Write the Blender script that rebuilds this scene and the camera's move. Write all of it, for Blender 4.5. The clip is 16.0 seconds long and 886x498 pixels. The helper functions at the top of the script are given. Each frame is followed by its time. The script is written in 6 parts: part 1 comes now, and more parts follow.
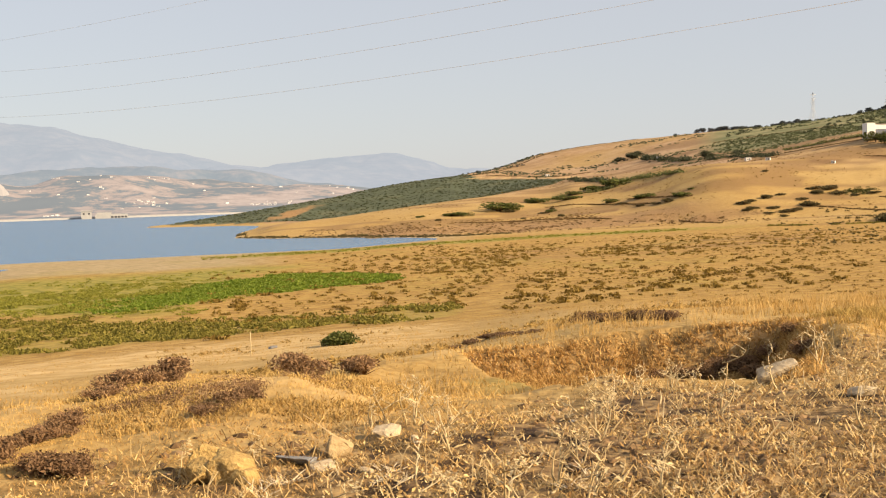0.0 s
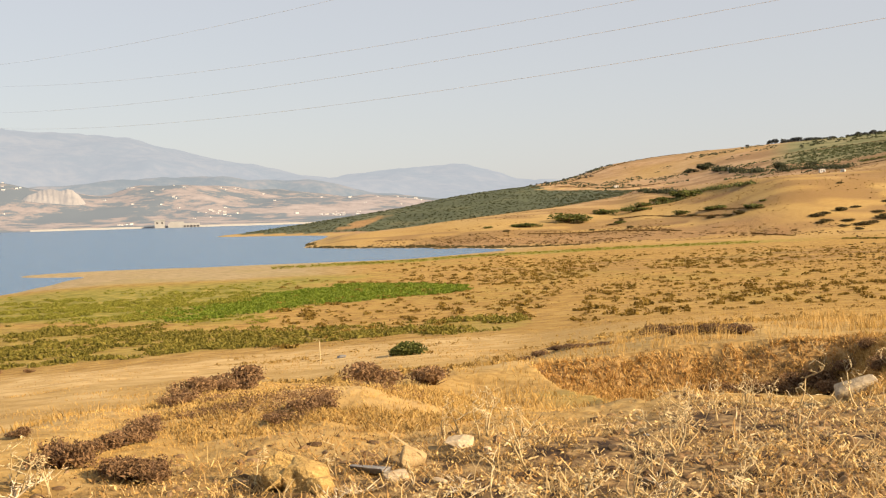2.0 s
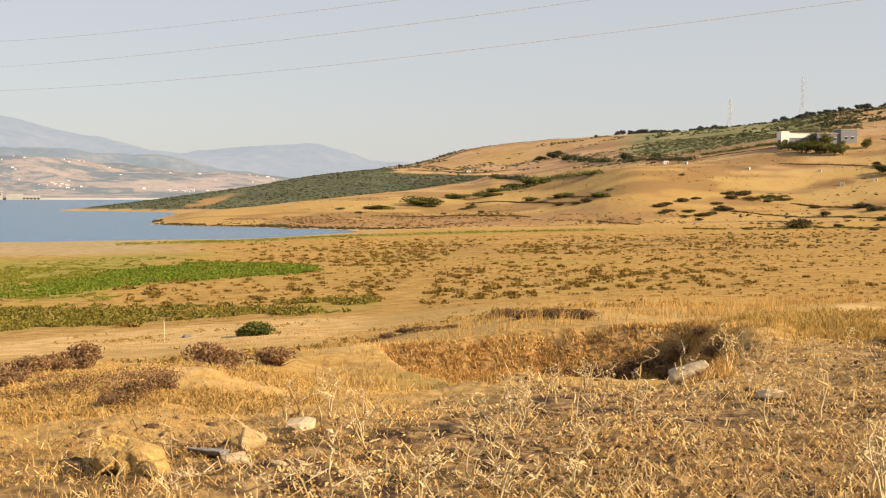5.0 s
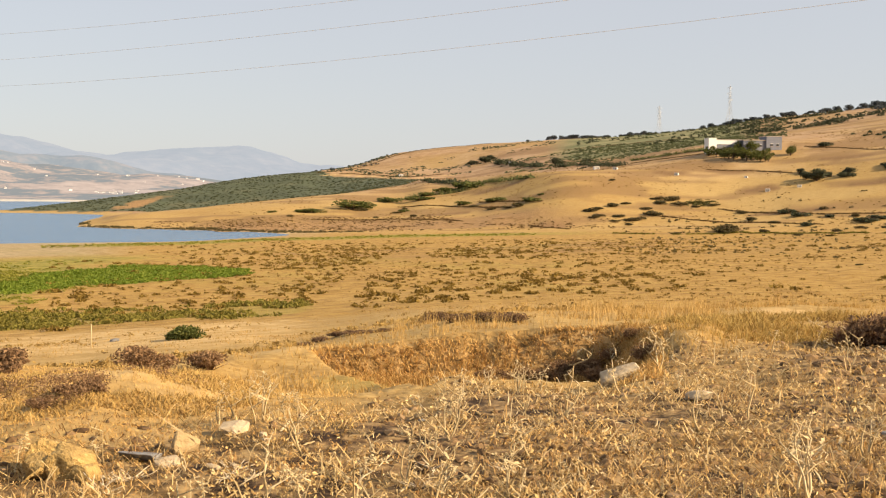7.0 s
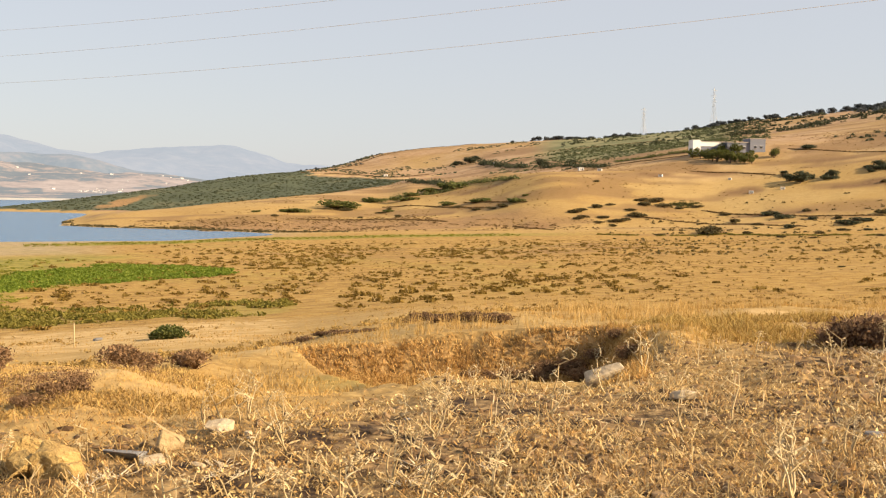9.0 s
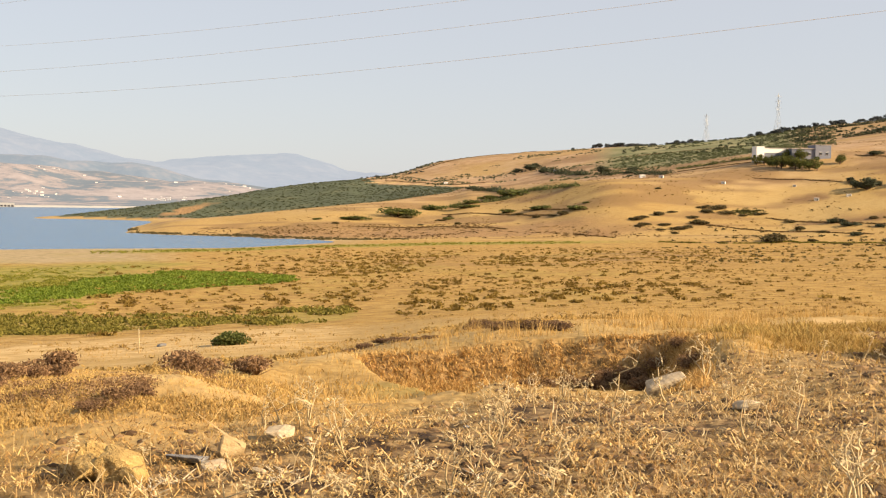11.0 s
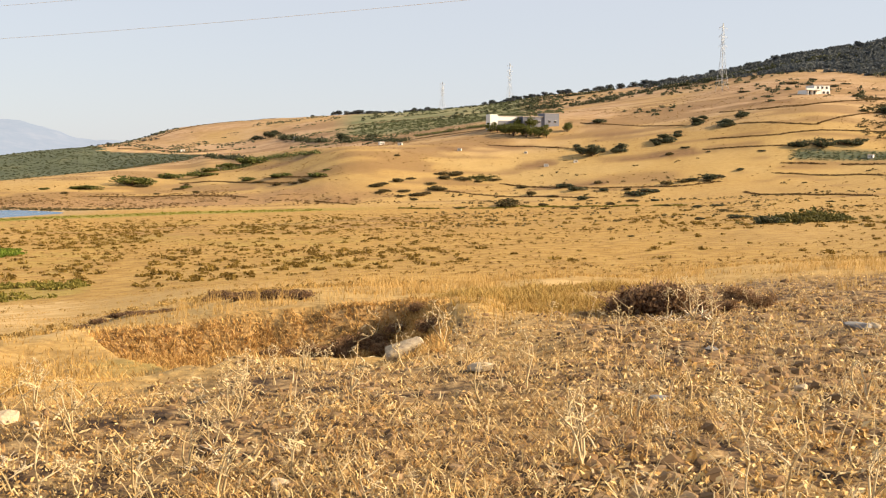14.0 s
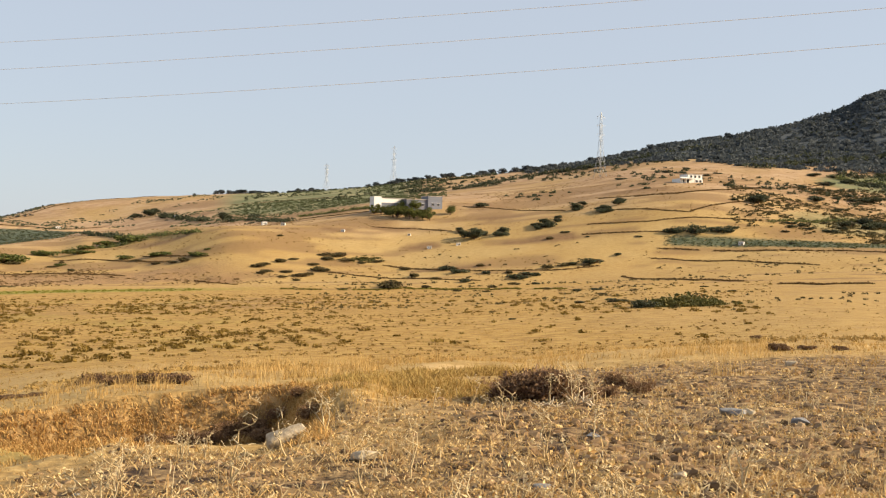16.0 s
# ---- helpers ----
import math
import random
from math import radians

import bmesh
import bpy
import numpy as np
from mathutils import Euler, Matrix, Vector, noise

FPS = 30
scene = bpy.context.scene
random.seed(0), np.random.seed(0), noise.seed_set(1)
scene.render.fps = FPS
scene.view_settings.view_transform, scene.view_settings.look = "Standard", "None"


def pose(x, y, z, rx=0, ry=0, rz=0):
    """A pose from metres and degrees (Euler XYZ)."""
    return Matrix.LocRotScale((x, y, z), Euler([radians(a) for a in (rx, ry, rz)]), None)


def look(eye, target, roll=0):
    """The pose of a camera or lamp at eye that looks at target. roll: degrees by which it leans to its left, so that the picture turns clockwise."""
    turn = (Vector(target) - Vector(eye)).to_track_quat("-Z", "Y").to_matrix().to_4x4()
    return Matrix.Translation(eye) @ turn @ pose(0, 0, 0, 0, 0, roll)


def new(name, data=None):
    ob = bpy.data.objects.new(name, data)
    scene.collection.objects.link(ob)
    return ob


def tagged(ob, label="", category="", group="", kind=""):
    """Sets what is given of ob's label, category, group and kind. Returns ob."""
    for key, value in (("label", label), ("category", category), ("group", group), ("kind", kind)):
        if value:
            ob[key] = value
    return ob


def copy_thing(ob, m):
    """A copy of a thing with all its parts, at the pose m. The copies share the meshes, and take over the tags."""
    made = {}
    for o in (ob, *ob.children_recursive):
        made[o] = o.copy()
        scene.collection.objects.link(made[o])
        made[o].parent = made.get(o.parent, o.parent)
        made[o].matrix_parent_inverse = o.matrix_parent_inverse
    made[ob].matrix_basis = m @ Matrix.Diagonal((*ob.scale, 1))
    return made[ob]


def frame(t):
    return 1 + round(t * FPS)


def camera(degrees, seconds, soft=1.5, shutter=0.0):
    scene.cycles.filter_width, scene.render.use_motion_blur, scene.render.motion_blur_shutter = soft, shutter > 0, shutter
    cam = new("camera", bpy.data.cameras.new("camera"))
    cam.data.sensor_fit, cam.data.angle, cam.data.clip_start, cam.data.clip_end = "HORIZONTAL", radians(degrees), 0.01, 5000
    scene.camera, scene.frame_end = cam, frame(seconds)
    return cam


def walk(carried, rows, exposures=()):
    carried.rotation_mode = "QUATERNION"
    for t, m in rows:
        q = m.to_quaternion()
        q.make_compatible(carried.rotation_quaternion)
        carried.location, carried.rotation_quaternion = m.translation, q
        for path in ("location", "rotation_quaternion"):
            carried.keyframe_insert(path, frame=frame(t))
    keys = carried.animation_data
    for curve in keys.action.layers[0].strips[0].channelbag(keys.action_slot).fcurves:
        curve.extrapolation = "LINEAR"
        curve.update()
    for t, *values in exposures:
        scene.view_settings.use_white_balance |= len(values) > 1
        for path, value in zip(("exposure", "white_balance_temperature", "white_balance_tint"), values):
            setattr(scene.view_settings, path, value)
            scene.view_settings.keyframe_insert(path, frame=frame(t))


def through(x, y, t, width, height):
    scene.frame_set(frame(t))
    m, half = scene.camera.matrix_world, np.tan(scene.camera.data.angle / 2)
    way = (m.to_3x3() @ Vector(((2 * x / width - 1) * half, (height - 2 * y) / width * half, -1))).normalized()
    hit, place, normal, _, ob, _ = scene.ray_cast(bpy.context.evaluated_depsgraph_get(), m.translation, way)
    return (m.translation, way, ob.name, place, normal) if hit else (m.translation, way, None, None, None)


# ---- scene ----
# Eye 1.6 m over a grassy rise above a reservoir, whose water lies at z = 0.
cam = camera(42.41, 16.0, soft=1.2)
PATH = [
    (0, pose(0.026, 0.005, 14.995, 87.400, 1.800, -0.000)),
    (0.5, pose(0.009, 0.004, 14.996, 87.209, 1.808, 1.201)),
    (1, pose(-0.003, 0.006, 14.995, 87.297, 1.530, 1.572)),
    (1.5, pose(-0.006, 0.005, 14.993, 87.665, 1.724, 1.334)),
    (2, pose(-0.016, -0.008, 15.000, 88.038, 1.554, 3.406)),
    (2.5, pose(-0.019, -0.004, 14.997, 88.071, 1.730, 5.819)),
    (3, pose(-0.024, -0.003, 14.998, 88.476, 1.312, 7.796)),
    (3.2, pose(-0.018, -0.005, 14.995, 88.517, 1.075, 7.761)),
    (3.5, pose(-0.021, -0.003, 14.999, 88.684, 0.738, 6.798)),
    (4, pose(-0.014, -0.005, 14.991, 87.759, 0.297, 4.018)),
    (4.5, pose(0.007, 0.006, 14.995, 87.363, 0.302, -0.272)),
    (5, pose(0.019, 0.020, 15.001, 87.039, -0.143, -3.957)),
    (5.2, pose(0.039, 0.027, 15.007, 86.964, -0.082, -4.964)),
    (7.3, pose(-0.008, -0.010, 14.994, 87.394, -0.343, -8.147)),
    (7.5, pose(-0.009, -0.011, 14.993, 87.697, -0.189, -8.906)),
    (8, pose(-0.013, -0.006, 14.986, 87.742, -0.668, -9.731)),
    (8.5, pose(-0.017, -0.011, 14.987, 87.598, -0.720, -8.562)),
    (9, pose(-0.016, -0.011, 14.987, 87.280, -0.770, -8.119)),
    (9.5, pose(-0.017, -0.010, 14.988, 87.531, -0.656, -5.767)),
    (9.7, pose(-0.015, -0.008, 14.987, 87.637, -0.707, -5.006)),
    (11.8, pose(-0.007, -0.003, 14.986, 87.545, -0.724, -5.436)),
    (12, pose(-0.000, -0.002, 14.982, 87.456, -0.603, -6.510)),
    (12.5, pose(0.014, 0.004, 14.979, 87.097, -0.604, -10.012)),
    (13, pose(0.015, 0.005, 14.984, 86.879, -0.614, -12.534)),
    (13.5, pose(0.010, -0.004, 14.981, 86.470, -0.767, -15.596)),
    (14, pose(0.024, 0.000, 15.006, 86.101, -0.349, -18.051)),
    (14.5, pose(0.017, -0.002, 15.025, 87.782, -0.216, -18.876)),
    (14.6, pose(0.018, -0.001, 15.025, 88.240, -0.247, -18.565)),
    (15, pose(0.005, -0.005, 15.051, 89.201, -0.242, -19.248)),
    (15.5, pose(0.008, 0.011, 15.056, 90.130, -0.718, -21.008)),
    (16, pose(0.009, 0.017, 15.046, 90.264, -1.114, -23.897)),
]
walk(cam, PATH, exposures=[(0, 1.18, 6700, 10), (1.5, 1.2, 6800, 10), (2.5, 1.2, 6850, 10), (4, 1.22, 6850, 10), (5, 1.16, 6850, 10), (8, 1.25, 6650, 10), (12, 1.27, 6650, 10), (13.5, 1.24, 6550, 10), (14.2, 1.4, 6450, 10), (15, 1.25, 6350, 7), (16, 1.19, 6150, 7)])

# ---- light ----
SUN_BEARING, SUN_HEIGHT = -117.0, 26.0   # bearings: degrees from +y, counter-clockwise


def way(bearing, height=0.0):
    a, e = radians(bearing), radians(height)
    return Vector((-math.sin(a) * math.cos(e), math.cos(a) * math.cos(e), math.sin(e)))


world = bpy.data.worlds.new("world")
scene.world = world
world.use_nodes = True
sky = world.node_tree.nodes.new("ShaderNodeTexSky")
sky.sky_type, sky.sun_disc = "NISHITA", False
sky.sun_elevation, sky.sun_rotation = radians(SUN_HEIGHT), radians(-SUN_BEARING)
sky.air_density, sky.dust_density, sky.ozone_density = 1.0, 0.8, 1.5
back = world.node_tree.nodes["Background"]
back.inputs["Strength"].default_value = 0.1
haze = world.node_tree.nodes.new("ShaderNodeMix")
haze.data_type = "RGBA"
haze.inputs["Factor"].default_value, haze.inputs[7].default_value = 0.84, (2.54, 2.57, 2.76, 1)
world.node_tree.links.new(sky.outputs["Color"], haze.inputs[6])
world.node_tree.links.new(haze.outputs[2], back.inputs["Color"])
sun = new("sun", bpy.data.lights.new("sun", "SUN"))
sun.data.energy, sun.data.angle, sun.data.color = 4.6, radians(0.6), (1.0, 0.78, 0.52)
sun.matrix_basis = look(way(SUN_BEARING, SUN_HEIGHT) * 100, (0, 0, 0))


# ---- materials ----
def shader(name, roughness=0.9, metallic=0.0):
    m = bpy.data.materials.new(name)
    m.use_nodes = True
    b = m.node_tree.nodes["Principled BSDF"]
    b.inputs["Roughness"].default_value, b.inputs["Metallic"].default_value = roughness, metallic
    b.inputs["Specular IOR Level"].default_value = 0.2
    return m, m.node_tree, b


def link(tree, a, b):
    tree.links.new(a, b)


def noise_node(tree, scale, detail=4.0, coords=None, rough=0.6):
    n = tree.nodes.new("ShaderNodeTexNoise")
    n.inputs["Scale"].default_value, n.inputs["Detail"].default_value = scale, detail
    n.inputs["Roughness"].default_value = rough
    if coords:
        link(tree, coords, n.inputs["Vector"])
    return n.outputs["Fac"]


def ramp(tree, fac, stops):
    n = tree.nodes.new("ShaderNodeValToRGB")
    e = n.color_ramp.elements
    while len(e) < len(stops):
        e.new(0.5)
    for k, (p, c) in zip(e, stops):
        k.position, k.color = p, (*c, 1) if len(c) == 3 else c
    link(tree, fac, n.inputs["Fac"])
    return n.outputs["Color"]


def mix(tree, fac, a, b, kind="MIX"):
    n = tree.nodes.new("ShaderNodeMix")
    n.data_type, n.blend_type = "RGBA", kind
    for socket, v in ((n.inputs["Factor"], fac), (n.inputs[6], a), (n.inputs[7], b)):
        if isinstance(v, (int, float)):
            socket.default_value = v
        elif isinstance(v, tuple):
            socket.default_value = (*v, 1)
        else:
            link(tree, v, socket)
    return n.outputs[2]


def maths(tree, op, a, b=0.0, c=0.0):
    n = tree.nodes.new("ShaderNodeMath")
    n.operation = op
    for socket, v in zip(n.inputs, (a, b, c)):
        if isinstance(v, (int, float)):
            socket.default_value = v
        else:
            link(tree, v, socket)
    return n.outputs[0]


def attribute(tree, name):
    n = tree.nodes.new("ShaderNodeAttribute")
    n.attribute_name = name
    return n.outputs["Fac"]


def place_coords(tree):
    return tree.nodes.new("ShaderNodeNewGeometry").outputs["Position"]


def own_coords(tree):
    return tree.nodes.new("ShaderNodeTexCoord").outputs["Object"]


def bump(tree, bsdf, height, strength=0.5, distance=0.05):
    n = tree.nodes.new("ShaderNodeBump")
    n.inputs["Strength"].default_value, n.inputs["Distance"].default_value = strength, distance
    link(tree, height, n.inputs["Height"])
    link(tree, n.outputs["Normal"], bsdf.inputs["Normal"])


def sharpen(tree, mask, grain, width=0.15):
    """A soft mask with a ragged edge: the grain moves the edge."""
    n = tree.nodes.new("ShaderNodeMapRange")
    n.inputs["From Min"].default_value, n.inputs["From Max"].default_value = 0.5 - width, 0.5 + width
    v = maths(tree, "ADD", mask, maths(tree, "MULTIPLY", maths(tree, "SUBTRACT", grain, 0.5), 0.9))
    link(tree, v, n.inputs["Value"])
    return n.outputs["Result"]


def ground_material():
    m, tree, b = shader("dry_grassland", 0.95)
    p = place_coords(tree)
    fine, mid, wide = noise_node(tree, 6.0, 6, p), noise_node(tree, 0.5, 5, p), noise_node(tree, 0.03, 5, p)
    field = noise_node(tree, 0.011, 3, p)
    straw = ramp(tree, mid, [(0.4, (0.225, 0.138, 0.045)), (0.5, (0.34, 0.222, 0.074)), (0.6, (0.42, 0.297, 0.115))])
    straw = mix(tree, 0.4, straw, ramp(tree, wide, [(0.38, (0.23, 0.135, 0.045)), (0.5, (0.35, 0.225, 0.076)), (0.62, (0.42, 0.3, 0.12))]))
    straw = mix(tree, 0.35, straw, ramp(tree, field, [(0.4, (0.26, 0.155, 0.05)), (0.5, (0.365, 0.24, 0.08)), (0.6, (0.43, 0.315, 0.14))]))
    straw = mix(tree, 0.4, straw, ramp(tree, fine, [(0.34, (0.17, 0.1, 0.032)), (0.5, (0.36, 0.235, 0.08)), (0.68, (0.56, 0.405, 0.165))]))
    soil = ramp(tree, fine, [(0.4, (0.034, 0.02, 0.012)), (0.5, (0.15, 0.094, 0.045)), (0.64, (0.35, 0.24, 0.112))])
    green = ramp(tree, mid, [(0.36, (0.13, 0.13, 0.02)), (0.5, (0.215, 0.19, 0.034)), (0.64, (0.31, 0.24, 0.056))])
    scrub = ramp(tree, wide, [(0.36, (0.058, 0.07, 0.04)), (0.55, (0.078, 0.092, 0.052)), (0.7, (0.12, 0.112, 0.06))])
    pale = ramp(tree, mid, [(0.36, (0.24, 0.19, 0.095)), (0.5, (0.31, 0.24, 0.13)), (0.64, (0.38, 0.29, 0.17))])
    dust = ramp(tree, mid, [(0.36, (0.4, 0.27, 0.105)), (0.5, (0.48, 0.33, 0.14)), (0.64, (0.54, 0.39, 0.19))])
    streak = ramp(tree, mid, [(0.3, (0.122, 0.0684, 0.0304)), (0.7, (0.243, 0.144, 0.0608))])
    red = ramp(tree, fine, [(0.38, (0.12, 0.068, 0.03)), (0.5, (0.26, 0.155, 0.065)), (0.64, (0.4, 0.26, 0.12))])
    tan = ramp(tree, wide, [(0.38, (0.22, 0.135, 0.075)), (0.5, (0.325, 0.207, 0.118)), (0.62, (0.4, 0.278, 0.165))])
    tan = mix(tree, 0.4, tan, ramp(tree, noise_node(tree, 0.16, 6, p, 0.7), [(0.38, (0.16, 0.09, 0.042)), (0.5, (0.32, 0.205, 0.1)), (0.62, (0.44, 0.31, 0.17))]))
    col = straw
    ochre = ramp(tree, mid, [(0.38, (0.2, 0.115, 0.029)), (0.5, (0.315, 0.198, 0.051)), (0.62, (0.41, 0.275, 0.084))])
    ochre = mix(tree, 0.35, ochre, ramp(tree, fine, [(0.36, (0.14, 0.075, 0.02)), (0.5, (0.32, 0.185, 0.047)), (0.66, (0.48, 0.31, 0.098))]))
    grove = ramp(tree, wide, [(0.38, (0.115, 0.125, 0.055)), (0.5, (0.17, 0.17, 0.078)), (0.62, (0.23, 0.205, 0.105))])
    # Blue-grey of distance haze is put into the wood's ground colour.
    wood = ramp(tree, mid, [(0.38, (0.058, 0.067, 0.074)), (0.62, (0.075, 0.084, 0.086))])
    for name, c, grain in (("tan", tan, wide), ("ochre", ochre, wide), ("stubble", soil, mid), ("streak", streak, mid), ("grove", grove, mid), ("scrub", scrub, mid), ("wood", wood, wide), ("red", red, wide), ("pale", pale, mid), ("green", green, mid), ("dust", dust, mid)):
        col = mix(tree, sharpen(tree, attribute(tree, name), grain, 0.3), col, c)
    link(tree, col, b.inputs["Base Color"])
    bump(tree, b, fine, 0.6, 0.06)
    return m


def water_material():
    m, tree, b = shader("lake_water", 0.25)
    p = place_coords(tree)
    b.inputs["Base Color"].default_value = (0.05, 0.125, 0.23, 1)
    b.inputs["Specular IOR Level"].default_value = 0.5
    bump(tree, b, noise_node(tree, 0.5, 5, p), 0.8, 0.6)
    return m


GROUND, WATER = ground_material(), water_material()


# ---- land: height from a few lines of the lie of the land, each (bearing, range, height) ----
def lattice(ix, iy, seed):
    h = (ix.astype(np.int64) * 374761393 + iy.astype(np.int64) * 668265263 + seed * 974634) & 0x7FFFFFFF
    h = ((h ^ (h >> 13)) * 1274126177) & 0x7FFFFFFF
    return ((h ^ (h >> 16)) & 0xFFFF) / 65535.0


def grain(x, y, size, seed=0, octaves=4):
    """Value noise from 0 to 1, with features of that size in metres."""
    total, weight, amp = np.zeros(np.shape(x)), 0.0, 1.0
    for k in range(octaves):
        u, v = np.asarray(x) / size + 17.3 * k, np.asarray(y) / size - 9.1 * k
        iu, iv = np.floor(u), np.floor(v)
        fu, fv = u - iu, v - iv
        fu, fv = fu * fu * (3 - 2 * fu), fv * fv * (3 - 2 * fv)
        a, b = lattice(iu, iv, seed + k), lattice(iu + 1, iv, seed + k)
        c, d = lattice(iu, iv + 1, seed + k), lattice(iu + 1, iv + 1, seed + k)
        total += amp * ((a * (1 - fu) + b * fu) * (1 - fv) + (c * (1 - fu) + d * fu) * fv)
        weight += amp
        amp, size = amp * 0.5, size * 0.5
    return total / weight


def step(a, b, v):
    s = np.clip((np.asarray(v, float) - a) / (b - a), 0, 1)
    return s * s * (3 - 2 * s)


def glide(x, xs, ys):
    """A smooth curve through the points that does not overshoot."""
    xs, ys = np.asarray(xs, float), np.asarray(ys, float)
    h, d = np.diff(xs), np.diff(ys) / np.diff(xs)
    m = np.zeros(len(xs))
    same = d[:-1] * d[1:] > 0
    w1, w2 = 2 * h[1:] + h[:-1], h[1:] + 2 * h[:-1]
    with np.errstate(divide="ignore", invalid="ignore"):
        m[1:-1] = np.where(same, (w1 + w2) / (w1 / d[:-1] + w2 / d[1:]), 0)
    m[0], m[-1] = d[0], d[-1]
    x = np.clip(x, xs[0], xs[-1])
    i = np.clip(np.searchsorted(xs, x) - 1, 0, len(xs) - 2)
    s = (x - xs[i]) / h[i]
    return ((1 + 2 * s) * (1 - s) ** 2 * ys[i] + s * (1 - s) ** 2 * h[i] * m[i]
            + s * s * (3 - 2 * s) * ys[i + 1] + s * s * (s - 1) * h[i] * m[i + 1])


